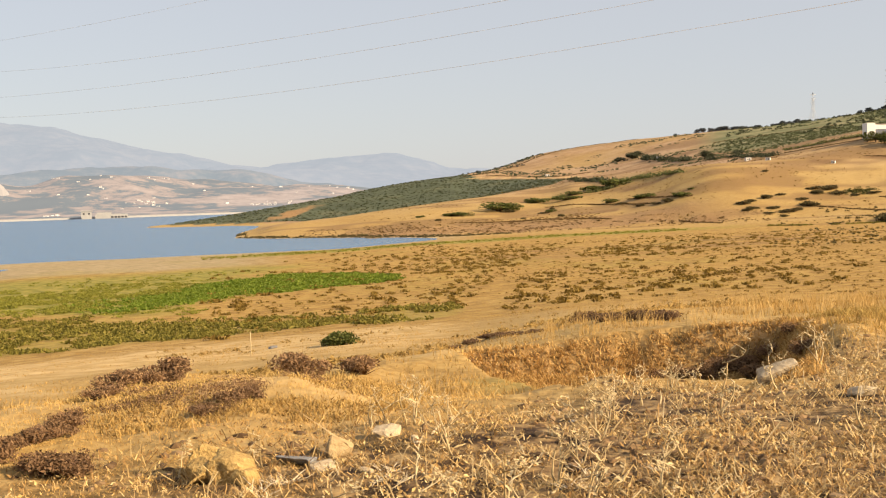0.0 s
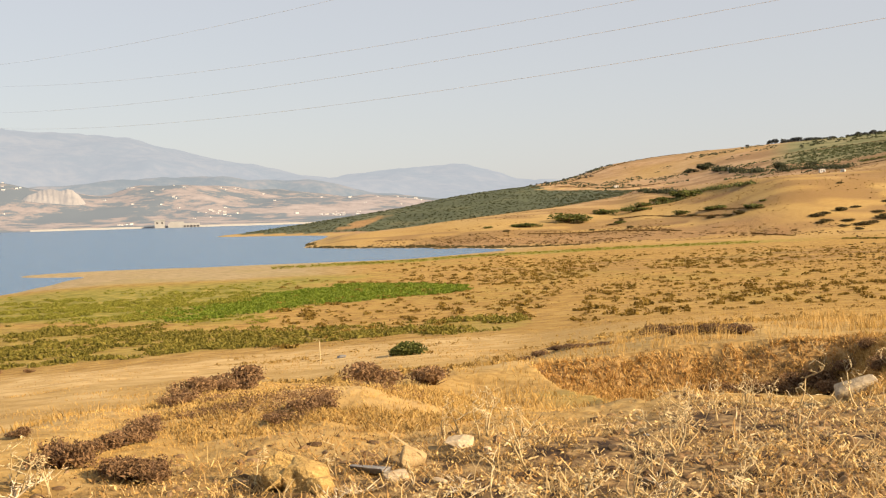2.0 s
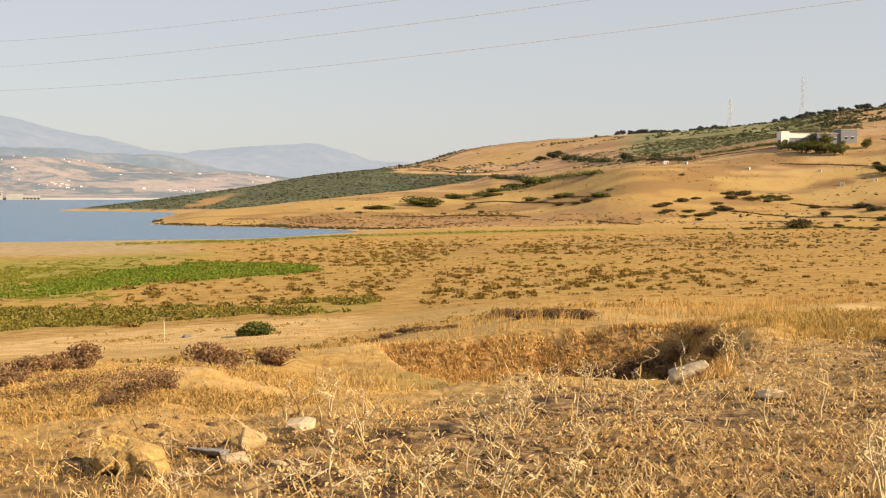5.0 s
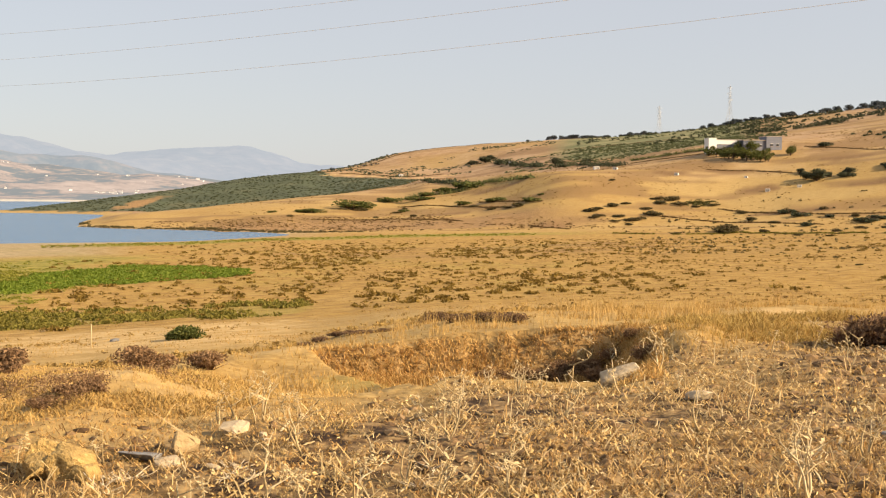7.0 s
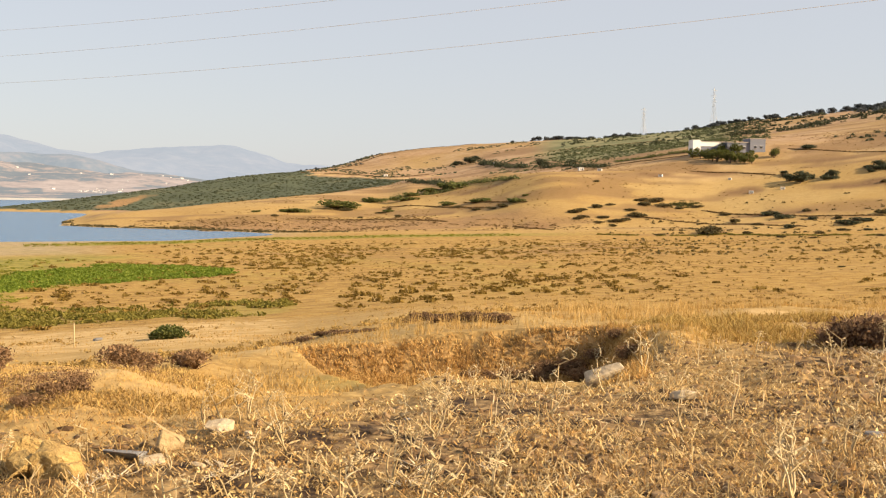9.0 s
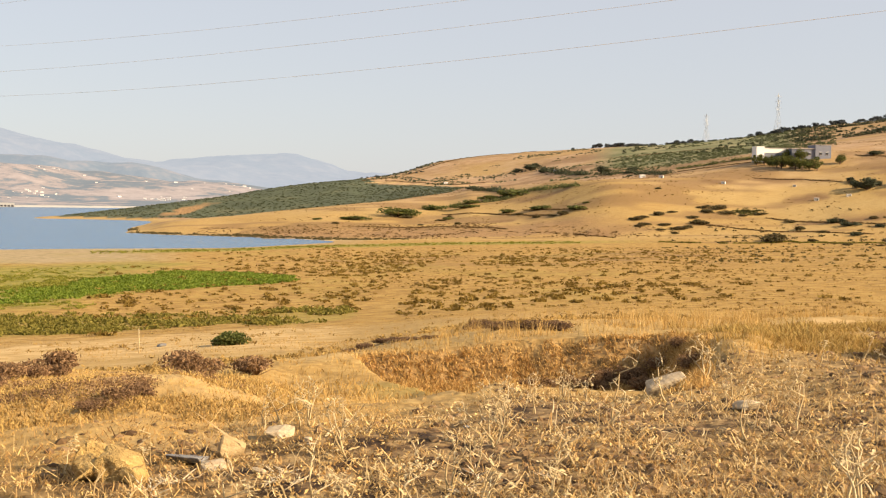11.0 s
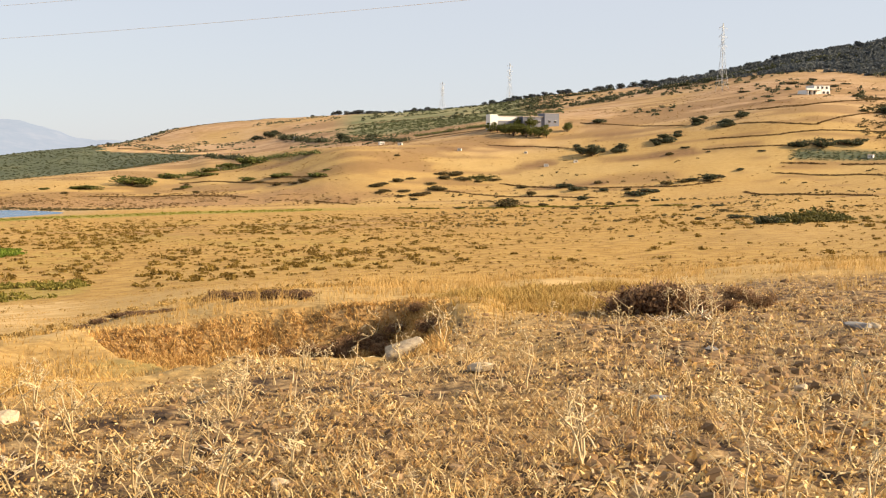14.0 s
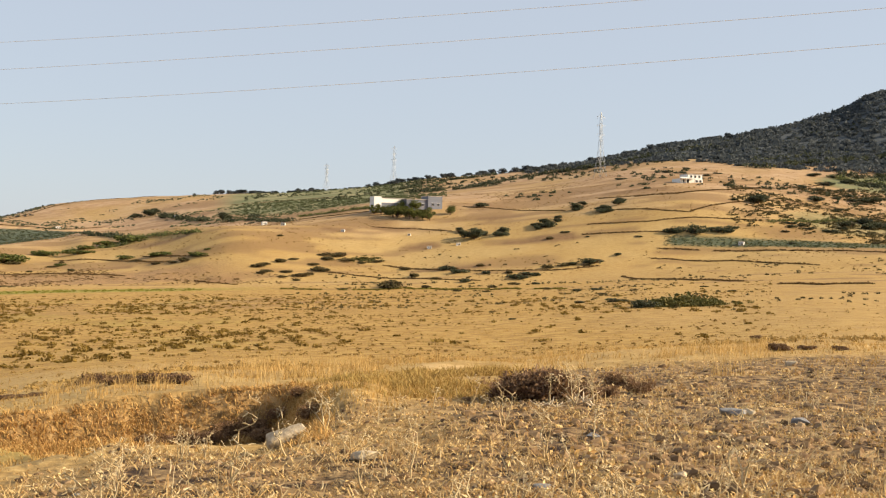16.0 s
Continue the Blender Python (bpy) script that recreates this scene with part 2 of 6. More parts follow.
LIE = [
    # the rise under the eye, and its brow
    [(-180, 1, 13.4), (180, 1, 13.4)],
    [(-180, 6, 13.4), (-45, 6, 13.45), (0, 6, 13.42), (12, 6, 13.38), (20, 5.5, 13.36), (28, 5, 13.38), (180, 6, 13.4)],
    [(-180, 30, 13.0), (-45, 33, 12.9), (-36, 30, 12.75), (-28, 26, 12.65), (-18, 24, 12.55), (-10, 22, 12.6), (-3, 19, 12.5), (0, 17.5, 12.6),
     (3, 16, 12.67), (9, 14, 12.88), (13, 13.5, 13.0), (17.4, 10.5, 13.28), (22, 9.2, 13.36), (26, 8.5, 13.36), (29, 7.5, 13.4), (60, 7, 13.3), (180, 30, 13.0)],
    [(-180, 45, 12), (-45, 48, 11.7), (-36, 44, 11.3), (-28, 40, 11.1), (-18, 36, 11.3), (-10, 32, 11.6), (-3, 27, 11.7), (0, 25, 11.5), (3, 23, 11.6), (9, 21, 11.7),
     (13, 20, 11.8), (17.4, 17, 11.9), (22, 15.5, 12.0), (26, 14, 12.1), (29, 13, 12.1), (60, 13, 12), (180, 45, 12)],
    # the slope below it, and the plain by the water
    [(-180, 95, 9), (-45, 90, 9.3), (-36, 85, 8.6), (-28, 80, 7.9), (-21, 75, 7.7), (-14, 65, 8.5), (-7, 55, 9.1), (0, 40, 9.8),
     (6, 36, 10.0), (12, 34, 10.0), (20, 34, 9.9), (28, 33, 9.9), (60, 33, 9.5), (180, 95, 9)],
    [(-180, 140, 9), (-45, 130, 8.9), (-36, 130, 7.6), (-28, 130, 6.4), (-21, 130, 5.7), (-14, 130, 4.8), (-7, 130, 4.1), (0, 130, 3.2),
     (6, 130, 2.7), (12, 125, 2.5), (20, 115, 2.6), (28, 105, 2.6), (60, 100, 2), (180, 140, 9)],
    [(-180, 440, 14), (-60, 430, 13), (-45, 430, 12.0), (-36, 420, 8.2), (-28, 420, 4.8), (-21, 400, 2.2), (-14, 400, 1.6), (-7, 400, 0.8), (0, 390, 0.2),
     (6, 350, 0.05), (10, 346, 0.05), (16, 340, 0.04), (20, 320, 0.04), (23, 272, 0.02), (24, 256, 0.02), (26.5, 236, 0.02), (29, 226, 0.02), (60, 200, 0.0), (120, 300, 2), (180, 440, 14)],
    # the tongue of water, the far foot of the valley, the yellow hump, the dip behind it
    [(-180, 452, 15), (-45, 442, 14.0), (-28, 430, 5.8), (-14, 415, 2.0), (-7, 415, 0.9), (-1.5, 412, 0.3), (0.3, 411, 0.0), (3, 410, -0.6), (9, 420, -2), (16, 400, -3), (24, 340, -3), (60, 300, -4), (120, 400, 2), (180, 452, 15)],
    [(-180, 460, 16), (-45, 455, 16.0), (-36, 445, 10.8), (-28, 440, 7.2), (-21, 430, 3.8), (-14, 430, 2.5), (-7, 430, 1.2), (0, 432, 0.15),
     (4.5, 464, 0.1), (8.5, 482, 0.1), (10.5, 508, 0.0), (12, 520, -3), (60, 520, -4), (120, 500, 3), (180, 460, 16)],
    [(-180, 520, 20), (-60, 600, 28), (-45, 580, 32.4), (-36, 560, 41.3), (-28, 570, 33.2), (-21, 560, 25.8), (-14, 560, 26.5), (-6.6, 720, 24.3), (-5.2, 690, 20), (-2.5, 640, 15), (1.7, 600, 10.5),
     (5.9, 570, 5.9), (8.2, 548, 3.6), (9.4, 535, 1.2), (10.6, 525, -0.4), (12, 600, -3), (60, 700, -4), (120, 600, 5), (180, 520, 20)],
    [(-180, 610, 26), (-60, 720, 38), (-45, 700, 53.5), (-36, 700, 62.8), (-28, 690, 50.7), (-21, 650, 40.8), (-14, 645, 28), (-7, 790, 25), (0, 760, 10),
     (6, 770, 2), (8, 755, 1), (9, 745, 0.3), (9.6, 742, -0.6), (11, 755, -1.4), (13, 780, -1.6), (60, 930, -4), (120, 700, 6), (180, 610, 26)],
    # the scrub hill on the headland and the long upper slope, with the skyline
    [(-180, 800, 34), (-60, 880, 58), (-45, 880, 90.6), (-36, 860, 88.2), (-28, 850, 70.2), (-21, 850, 57), (-14, 900, 49), (-7, 1000, 39), (-0.9, 1040, 33.6), (1.7, 1010, 29.0),
     (4.0, 980, 22.6), (5.8, 955, 17.0), (7.3, 935, 13.6), (8.6, 915, 10.4), (10.4, 900, 6.4), (13, 860, 1.9), (14.6, 840, 0.0), (16, 850, -3), (60, 950, -4), (120, 800, 8), (180, 800, 34)],
    [(-180, 950, 40), (-75, 1100, 70), (-60, 1150, 150), (-45, 1150, 174.5), (-43.3, 1150, 160), (-40.7, 1120, 139.5), (-38, 1080, 125.5), (-35.4, 1040, 116), (-32.8, 1020, 103), (-30, 1030, 95.5), (-27.4, 1050, 90), (-23.2, 1120, 87.5),
     (-20.4, 1160, 80), (-16.2, 1190, 74), (-10.6, 1190, 68.5), (-7.8, 1180, 64), (-5.1, 1160, 56), (-2.4, 1140, 39.5), (-1.2, 1130, 36.5), (0, 1120, 30), (4, 1100, 14), (8, 1080, 4), (11, 1060, -3), (60, 1060, -4), (120, 900, 12), (180, 950, 40)],
    [(-180, 1500, 30), (-60, 1500, 60), (-45, 1500, 90), (-20, 1500, 60), (-2, 1400, 10), (6, 1300, -3), (60, 1300, -4), (120, 1400, 10), (180, 1500, 30)],
    [(-180, 5200, 0), (-20, 5200, -4), (0, 5200, -4), (60, 5200, -4), (180, 5200, 0)],
]
BEARINGS = np.concatenate([np.arange(-180, -50, 4.0), np.arange(-50, 34, 0.18), np.arange(34, 178.5, 4.0), [180.0]])
RANGES = np.concatenate([[0.0, 0.5, 1.0], np.geomspace(1.6, 30, 220), np.geomspace(30.6, 1500, 250), np.geomspace(1600, 4950, 24)])


def stubble_reach(b):
    """How far the trampled stubble reaches at a bearing."""
    return np.interp(b, [-52, -30, -26, -19, -17, -9, -7, 1, 14, 34], [26, 20, 15.0, 13.5, 12.4, 11.8, 9.2, 8.3, 7.6, 7.2])


def shape_land():
    lines = [np.array(sorted(line)) for line in LIE]
    rs = np.array([glide(BEARINGS, l[:, 0], l[:, 1]) for l in lines])
    zs = np.array([glide(BEARINGS, l[:, 0], l[:, 2]) for l in lines])
    z = np.array([glide(RANGES, rs[:, i], zs[:, i]) for i in range(len(BEARINGS))])
    a = np.radians(BEARINGS)[:, None]
    x, y = -np.sin(a) * RANGES, np.cos(a) * RANGES
    r = np.broadcast_to(RANGES, z.shape)
    b = np.broadcast_to(BEARINGS[:, None], z.shape)
    # a bar of sand with a small inlet on the near shore
    z = z - 1.2 * (1 - step(0.4, 1.0, np.hypot((b - 26.8) / 5.0, (r - 287) / 26)))
    z = np.maximum(z, np.where(b < 40, 0.4 - 0.6 * np.hypot((b - 18.6) / 6.4, (r - 328) / 21) ** 2, -9))
    land = step(0.3, 3.0, z)
    z = z + (grain(x, y, 60, 3) - 0.5) * 1.7 * land * step(450, 620, r)
    z = z + (grain(x, y, 24, 4) - 0.5) * 0.8 * land * step(440, 520, r)
    z = z + (grain(x, y, 12, 5) - 0.5) * 0.7 * step(60, 200, r) * land
    z = z + (grain(x, y, 2.5, 7) - 0.5) * 0.2 * (1 - step(60, 120, r))
    z = z + (grain(x, y, 0.5, 9) - 0.5) * 0.09 * (1 - step(25, 50, r))
    # a dug pit with a steep far wall, a spoil heap beside it, a cut bank at the foot of the hump
    ragged = (grain(x, y, 1.2, 12) - 0.5) * 0.7
    z = z - 0.24 * (1 - step(0.35, 1.0, np.hypot((b + 1.5) / 7.5, (r - 13.2) / 4.2)))
    z = z - 0.34 * (1 - step(0.4, 1.0, np.hypot((b + 12.8) / 7.2, (r - 13.0) / 3.8)))
    deep = step(6, 10, -b)
    inside = step(0, 0.45, -0.5 - (17.3 - r) * 0.75 + ragged * 0.4 - b) * step(0, 3.6, b + 18.4 + ragged * 2.0) * (1 - step(-0.3, 0.05, r - 17.6 - ragged * 0.6))
    inside = inside * step(9.2 + deep * 3.2, 15.0 - deep * 1.0, r + ragged)
    z = z + (np.minimum(z, 12.2 + 0.1 * step(11, 16, -b) + ragged * 0.15) - z) * inside
    # A low mound added on the right rim to throw more shade into the pit.
    z = z + 0.1 * (1 - step(0.3, 1.0, np.hypot((b + 19.6) / 2.2, (r - 15.4) / 3.0)))
    z = z + 0.1 * (1 - step(0.2, 1.0, np.hypot((b + 24) / 6.0, (r - 23.2) / 2.6)))
    heap = 1 - step(0.2, 1.0, np.hypot((b - 10) / 9, (r - 10.2) / 2.8))
    z = z + heap * (0.14 + 0.4 * (grain(x, y, 1.7, 15, 3) - 0.4) + 0.16 * (grain(x, y, 0.6, 17, 2) - 0.5))
    bank = (grain(x, y, 9, 14) - 0.4) * step(436, 440, r) * (1 - step(470, 520, r)) * step(-18, -12, b) * (1 - step(2, 8, b))
    z = z + 2.2 * np.clip(bank, 0, 1)
    return x, y, r, z


LAND_X, LAND_Y, LAND_R, LAND_Z = shape_land()


def height(x, y):
    """The land's height at a place."""
    b, r = np.degrees(np.arctan2(-np.asarray(x, float), y)), np.hypot(x, y)
    i = np.clip(np.searchsorted(BEARINGS, b) - 1, 0, len(BEARINGS) - 2)
    j = np.clip(np.searchsorted(RANGES, r) - 1, 0, len(RANGES) - 2)
    u = np.clip((b - BEARINGS[i]) / (BEARINGS[i + 1] - BEARINGS[i]), 0, 1)
    v = np.clip((r - RANGES[j]) / (RANGES[j + 1] - RANGES[j]), 0, 1)
    return (LAND_Z[i, j] * (1 - u) * (1 - v) + LAND_Z[i + 1, j] * u * (1 - v)
            + LAND_Z[i, j + 1] * (1 - u) * v + LAND_Z[i + 1, j + 1] * u * v)


def at(bearing, reach):
    """The place on the land at a bearing and range from the eye."""
    d = way(bearing) * reach
    return Vector((d.x, d.y, float(height(d.x, d.y))))


def sheet_faces(n, m):
    i, j = np.meshgrid(np.arange(n - 1), np.arange(m - 1), indexing="ij")
    k = (i * m + j).ravel()
    return np.stack([k, k + 1, k + m + 1, k + m], 1)


def mesh_from(name, points, faces, material, smooth=True):
    me = bpy.data.meshes.new(name)
    me.from_pydata(points.tolist() if hasattr(points, "tolist") else points, [], faces.tolist() if hasattr(faces, "tolist") else faces)
    me.materials.append(material)
    me.polygons.foreach_set("use_smooth", [smooth] * len(me.polygons))
    me.update()
    return me


def zone(me, name, values):
    me.attributes.new(name, "FLOAT", "POINT").data.foreach_set("value", np.ascontiguousarray(values, dtype=np.float32).ravel())


def scrub_edge(b):
    """Where the scrub of the headland begins behind the yellow hump."""
    return np.interp(b, [-7.4, -6.6, -5.6, -3, 2, 5, 8, 14], [960, 800, 690, 680, 700, 740, 775, 790])


def scrub_end(b):
    """Where it ends, below the track along the upper hill."""
    return np.interp(b, [-6.6, -5.7, -4, -1.8, -0.6], [830, 850, 925, 968, 1200])


def cliff_amount(b, r, x, y):
    return 1 - step(0.4, 1.1, np.hypot((b - 7.7 + (r - 832) * 0.024) / 0.8, (r - 842) / 66) + (grain(x, y, 12, 16, 3) - 0.5) * 1.3)


def shore_rim(b):
    """The line of green along the near shore of the tongue of water."""
    return np.interp(b, [-14, -5, 0, 5, 10, 13], [402, 388, 366, 336, 318, 305])


def lake_meadow(b, r, x, y):
    """The green of the lake plain: the bright strip, the low olive band, the pale meadow behind."""
    rag = (grain(x, y, 22, 23) - 0.5) * 26
    fray = (grain(x, y, 9, 24) - 0.5) * 1.0
    centre = np.interp(b, [2, 5, 8.3, 15, 22, 32], [189, 192, 190, 160, 146, 136])
    half = np.interp(b, [2, 3.5, 8.3, 15, 22, 32], [4, 13, 23, 17, 17, 20])
    strip = (1 - step(0.7, 1.15, np.abs(r - centre) / half + fray * 1.2)) * step(1.5, 3.5, b) * (1 - 0.85 * step(14.5, 19, b + fray * 3))
    far = 116 + np.clip(b - 11, 0, 20) * 2.4
    band = step(94, 103, r + rag * 0.3) * (1 - step(far, far + 14, r + rag * 0.4)) * step(3, 8, b + fray * 4)
    patch = 1 - step(0.6, 1.1, np.hypot((b - 2.3) / 3.6, (r - 110) / 19) + fray * 0.5)
    meadow = step(0, 18, r - far - 4 + rag * 0.4) * step(9, 17, b + (r - 150) * 0.06 + fray * 5) * (1 - step(222, 266, r + rag * 0.6 + np.clip(14 - b, 0, 9) * -3))
    return strip, np.maximum(band, patch), meadow


PLOTS = [(-18.6, 557, 1.3, 9), (-21.4, 568, 1.8, 9), (-22.8, 520, 1.5, 11), (-28.8, 512, 3.6, 12), (-12.6, 440, 1.9, 7), (-3.4, 482, 2.8, 8), (-0.8, 484, 1.4, 6), (-24.5, 464, 3.0, 8), (-37.6, 352, 2.4, 7), (-33.5, 640, 2.6, 16), (-16.2, 640, 1.6, 16), (-26.5, 585, 2.2, 10), (-10.2, 560, 1.8, 10), (-7.5, 500, 2.0, 7)]


def build_ground():
    x, y, r, z = LAND_X, LAND_Y, LAND_R, LAND_Z
    b = np.broadcast_to(BEARINGS[:, None], z.shape)
    me = mesh_from("ground", np.stack([x, y, z], -1).reshape(-1, 3), sheet_faces(*z.shape)[:, ::-1], GROUND)
    lim = stubble_reach(b)
    near = 1 - step(lim - 1.5, lim + 2.0, r + (grain(x, y, 2, 21) - 0.5) * 3)
    zone(me, "stubble", near * (1 - 0.45 * step(7, 12, r) * (1 - step(22, 30, -b))) * (0.36 + 0.2 * step(18, 30, -b) + 0.8 * grain(x, y, 1.4, 20)))
    bands = grain(b * 3.5, np.log(r + 0.1) * 1500, 16, 28, 3) * 0.8 + grain(x, y, 70, 29, 2) * 0.4
    plots = np.zeros(z.shape)
    for pb, pr, wb, wr in PLOTS:
        plots = np.maximum(plots, 1 - step(0.5, 1.0, np.hypot((b - pb) / wb, (r - pr) / wr) + (grain(x, y, 9, 30) - 0.5) * 0.5))
    for pb, pr, wb, wr in ((-19, 590, 5, 38), (-27, 470, 5, 22), (-7, 462, 7, 16), (-41, 520, 4, 24), (-31, 690, 4, 40)):
        plots = np.maximum(plots, 0.72 * (1 - step(0.3, 1.0, np.hypot((b - pb) / wb, (r - pr) / wr) + (grain(x, y, 16, 32) - 0.5) * 0.7)))
    zone(me, "streak", np.maximum(step(0.6, 0.72, bands) * 0.6 * step(140, 300, r), plots * 0.85) * (z > 1.2))
    strip, band, meadow = lake_meadow(b, r, x, y)
    rim = (1 - step(9, 20, np.abs(r - shore_rim(b)))) * step(-20, -8, b) * (1 - step(9, 12, b)) * 0.8
    grove = step(-23.5, -21, b) * (1 - step(-14.5, -11.5, b)) * step(0, 30, r - np.interp(b, [-22, -17, -12], [700, 730, 830])) * (1 - step(1090, 1140, r)) * 0.95
    right = np.maximum((1 - step(0.5, 1.0, np.hypot((b + 44.5) / 3.4, (r - 745) / 55))) * 0.85, (1 - step(0.5, 1.0, np.hypot((b + 43.5) / 4.0, (r - 570) / 50))) * 0.55)
    zone(me, "grove", np.maximum(grove, right))
    zone(me, "ochre", step(62, 95, r) * (1 - step(395, 440, r)) * (1 - 0.5 * step(26, 40, -b)) * (0.55 + 0.7 * grain(x, y, 40, 73, 3)))
    olive = step(90, 130, r) * (1 - step(300, 345, r)) * step(-22, -12, b) * (0.1 + 0.75 * step(0.4, 0.7, grain(x, y, 14, 35))) * 0.4
    yard = step(487, 490, r) * (1 - step(501, 505, r)) * (1 - step(-35.5, -34.5, b)) * 0.95
    hollow = (1 - step(0.3, 1.0, np.hypot((b + 3.5) / 5.5, (r - 13.4) / 3.2))) * 0.42
    olive = np.maximum(olive, hollow)
    zone(me, "green", np.maximum(np.maximum(np.maximum(strip, band * 0.5), rim), np.maximum(olive, meadow * 0.9)) * (z > 0))
    head = step(0, 20, r - scrub_edge(b)) * (1 - step(5.6, 7.2, -b)) * (1 - step(-10, 6, r - scrub_end(b)))
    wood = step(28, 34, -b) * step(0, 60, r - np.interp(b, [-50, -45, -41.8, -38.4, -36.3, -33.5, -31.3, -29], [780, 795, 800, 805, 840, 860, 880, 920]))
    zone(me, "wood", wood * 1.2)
    zone(me, "scrub", np.maximum(head, yard) * (z > 1.2))
    zone(me, "pale", step(228, 262, r + (grain(x, y, 25, 34) - 0.5) * 30) * (1 - step(420, 440, r)) * step(5, 12, b) * 0.85 + (1 - step(0.1, 0.5, z)) * step(240, 300, r) * 0.5)
    road = step(0.1, 0.6, 1 - np.abs(r - 62 - (grain(x, y, 25, 33) - 0.5) * 24) / 40) * step(-4, 4, b) * 0.72
    worn = step(0.2, 0.8, 1 - np.hypot((b + 24.2) / 3.2, (r - 21.9) / 1.7)) + step(0.2, 0.8, 1 - np.hypot((b + 45.5) / 2.8, (r - 31) / 1.5))
    lip = step(0.2, 0.8, 1 - np.hypot((b - 0.5) / 5, (r - 17.5) / 2.4)) * 0.35 + (1 - step(0.5, 1.1, np.hypot((b - 9) / 10, (r - 10.0) / 3.6))) * 0.5 + step(15, 21, b) * step(8, 11, r) * (1 - step(30, 60, r)) * 0.45
    track = (1 - step(3, 9, np.abs(r - np.interp(b, [-8.2, -7.4, -5.7, -4.0, -1.8], [880, 878, 862, 936, 985])))) * step(-8.4, -7.8, b) * (1 - step(-1.6, -0.9, b)) * 0.8
    zone(me, "dust", np.maximum(np.maximum(np.maximum(road, worn), lip), track))
    bank = step(434, 440, r) * (1 - step(468, 505, r)) * step(-18, -10, b) * (1 - step(3, 9, b)) * 0.8
    cliff = cliff_amount(b, r, x, y) * 0.95
    face = step(-17.8, -17.0, b) * (1 - step(-1.4, -0.6, b)) * step(16.0, 17.0, r) * (1 - step(17.6, 18.0, r)) * 0.55
    zone(me, "red", np.maximum(np.maximum(bank, cliff), face))
    zone(me, "tan", step(480, 680, r) * (0.25 + 0.95 * grain(x, y, 70, 71, 3)) * (z > 1.2))
    return tagged(new("ground", me), "dry golden grassland falling from a stony rise to the lake shore", "ground", kind="structure")


build_ground()


def build_water():
    rs, bs = np.geomspace(120, 4900, 60), np.arange(-20, 100.1, 2.0)
    a = np.radians(bs)[:, None]
    pts = np.stack([-np.sin(a) * rs, np.cos(a) * rs, np.zeros((len(bs), len(rs)))], -1).reshape(-1, 3)
    me = mesh_from("water", pts, sheet_faces(len(bs), len(rs))[:, ::-1], WATER)
    return tagged(new("water", me), "calm blue-grey reservoir water between dry banks", "lake", kind="structure")


build_water()


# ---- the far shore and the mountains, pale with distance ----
# Aerial haze is put into the material: muted base colours plus an even emission.
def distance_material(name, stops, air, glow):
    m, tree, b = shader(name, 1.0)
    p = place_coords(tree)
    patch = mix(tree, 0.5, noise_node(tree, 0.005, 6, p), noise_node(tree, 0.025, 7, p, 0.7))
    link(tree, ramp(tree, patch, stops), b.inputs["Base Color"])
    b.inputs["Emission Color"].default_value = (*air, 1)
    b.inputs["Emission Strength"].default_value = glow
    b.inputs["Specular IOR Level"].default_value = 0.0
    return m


def far_sheet(name, lines, material, label, bumps, seed, bearings, ranges):
    lines = [np.array(sorted(l)) for l in lines]
    rs = np.array([glide(bearings, l[:, 0], l[:, 1]) for l in lines])
    zs = np.array([glide(bearings, l[:, 0], l[:, 2]) for l in lines])
    z = np.array([glide(ranges, rs[:, i], zs[:, i]) for i in range(len(bearings))])
    a = np.radians(bearings)[:, None]
    x, y = -np.sin(a) * ranges, np.cos(a) * ranges
    z = z + (grain(x, y, 420, seed, 5) - 0.5) * bumps * step(2, 30, z)
    me = mesh_from(name, np.stack([x, y, z], -1).reshape(-1, 3), sheet_faces(*z.shape)[:, ::-1], material)
    tagged(new(name, me), label, "backdrop", kind="structure")
    return bearings, ranges, z


def sheet_height(sheet, bearing, reach):
    bearings, ranges, z = sheet
    i = int(np.clip(np.searchsorted(bearings, bearing), 0, len(bearings) - 1))
    return np.interp(reach, ranges, z[i])


# Farmland colours greyed and lifted by emission to imitate haze.
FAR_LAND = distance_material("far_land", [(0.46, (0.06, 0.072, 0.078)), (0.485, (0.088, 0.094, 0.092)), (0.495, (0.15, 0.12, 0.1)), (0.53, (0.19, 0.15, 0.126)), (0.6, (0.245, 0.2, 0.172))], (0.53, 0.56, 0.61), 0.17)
# The range's blue is mostly haze, given off as emission.
RANGE_HAZE = distance_material("far_range", [(0.42, (0.025, 0.032, 0.04)), (0.5, (0.036, 0.04, 0.048)), (0.6, (0.055, 0.055, 0.058))], (0.485, 0.53, 0.595), 0.39)
FAR_BEARINGS, FAR_RANGES = np.arange(-14, 60, 0.2), np.linspace(1690, 3300, 70)
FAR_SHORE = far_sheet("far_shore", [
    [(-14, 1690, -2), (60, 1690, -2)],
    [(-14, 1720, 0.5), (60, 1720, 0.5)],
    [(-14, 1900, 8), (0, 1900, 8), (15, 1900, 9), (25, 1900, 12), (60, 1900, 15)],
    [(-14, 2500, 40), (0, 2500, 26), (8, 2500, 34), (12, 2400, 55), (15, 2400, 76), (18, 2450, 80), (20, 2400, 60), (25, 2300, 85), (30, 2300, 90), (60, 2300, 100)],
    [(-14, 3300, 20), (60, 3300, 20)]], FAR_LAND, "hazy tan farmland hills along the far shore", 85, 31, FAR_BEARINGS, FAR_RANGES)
# Foothills get a blue emission too, as a thinner layer of haze.
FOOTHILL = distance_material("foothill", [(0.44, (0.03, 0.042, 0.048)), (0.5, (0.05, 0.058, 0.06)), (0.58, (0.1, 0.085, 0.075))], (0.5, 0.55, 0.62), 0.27)
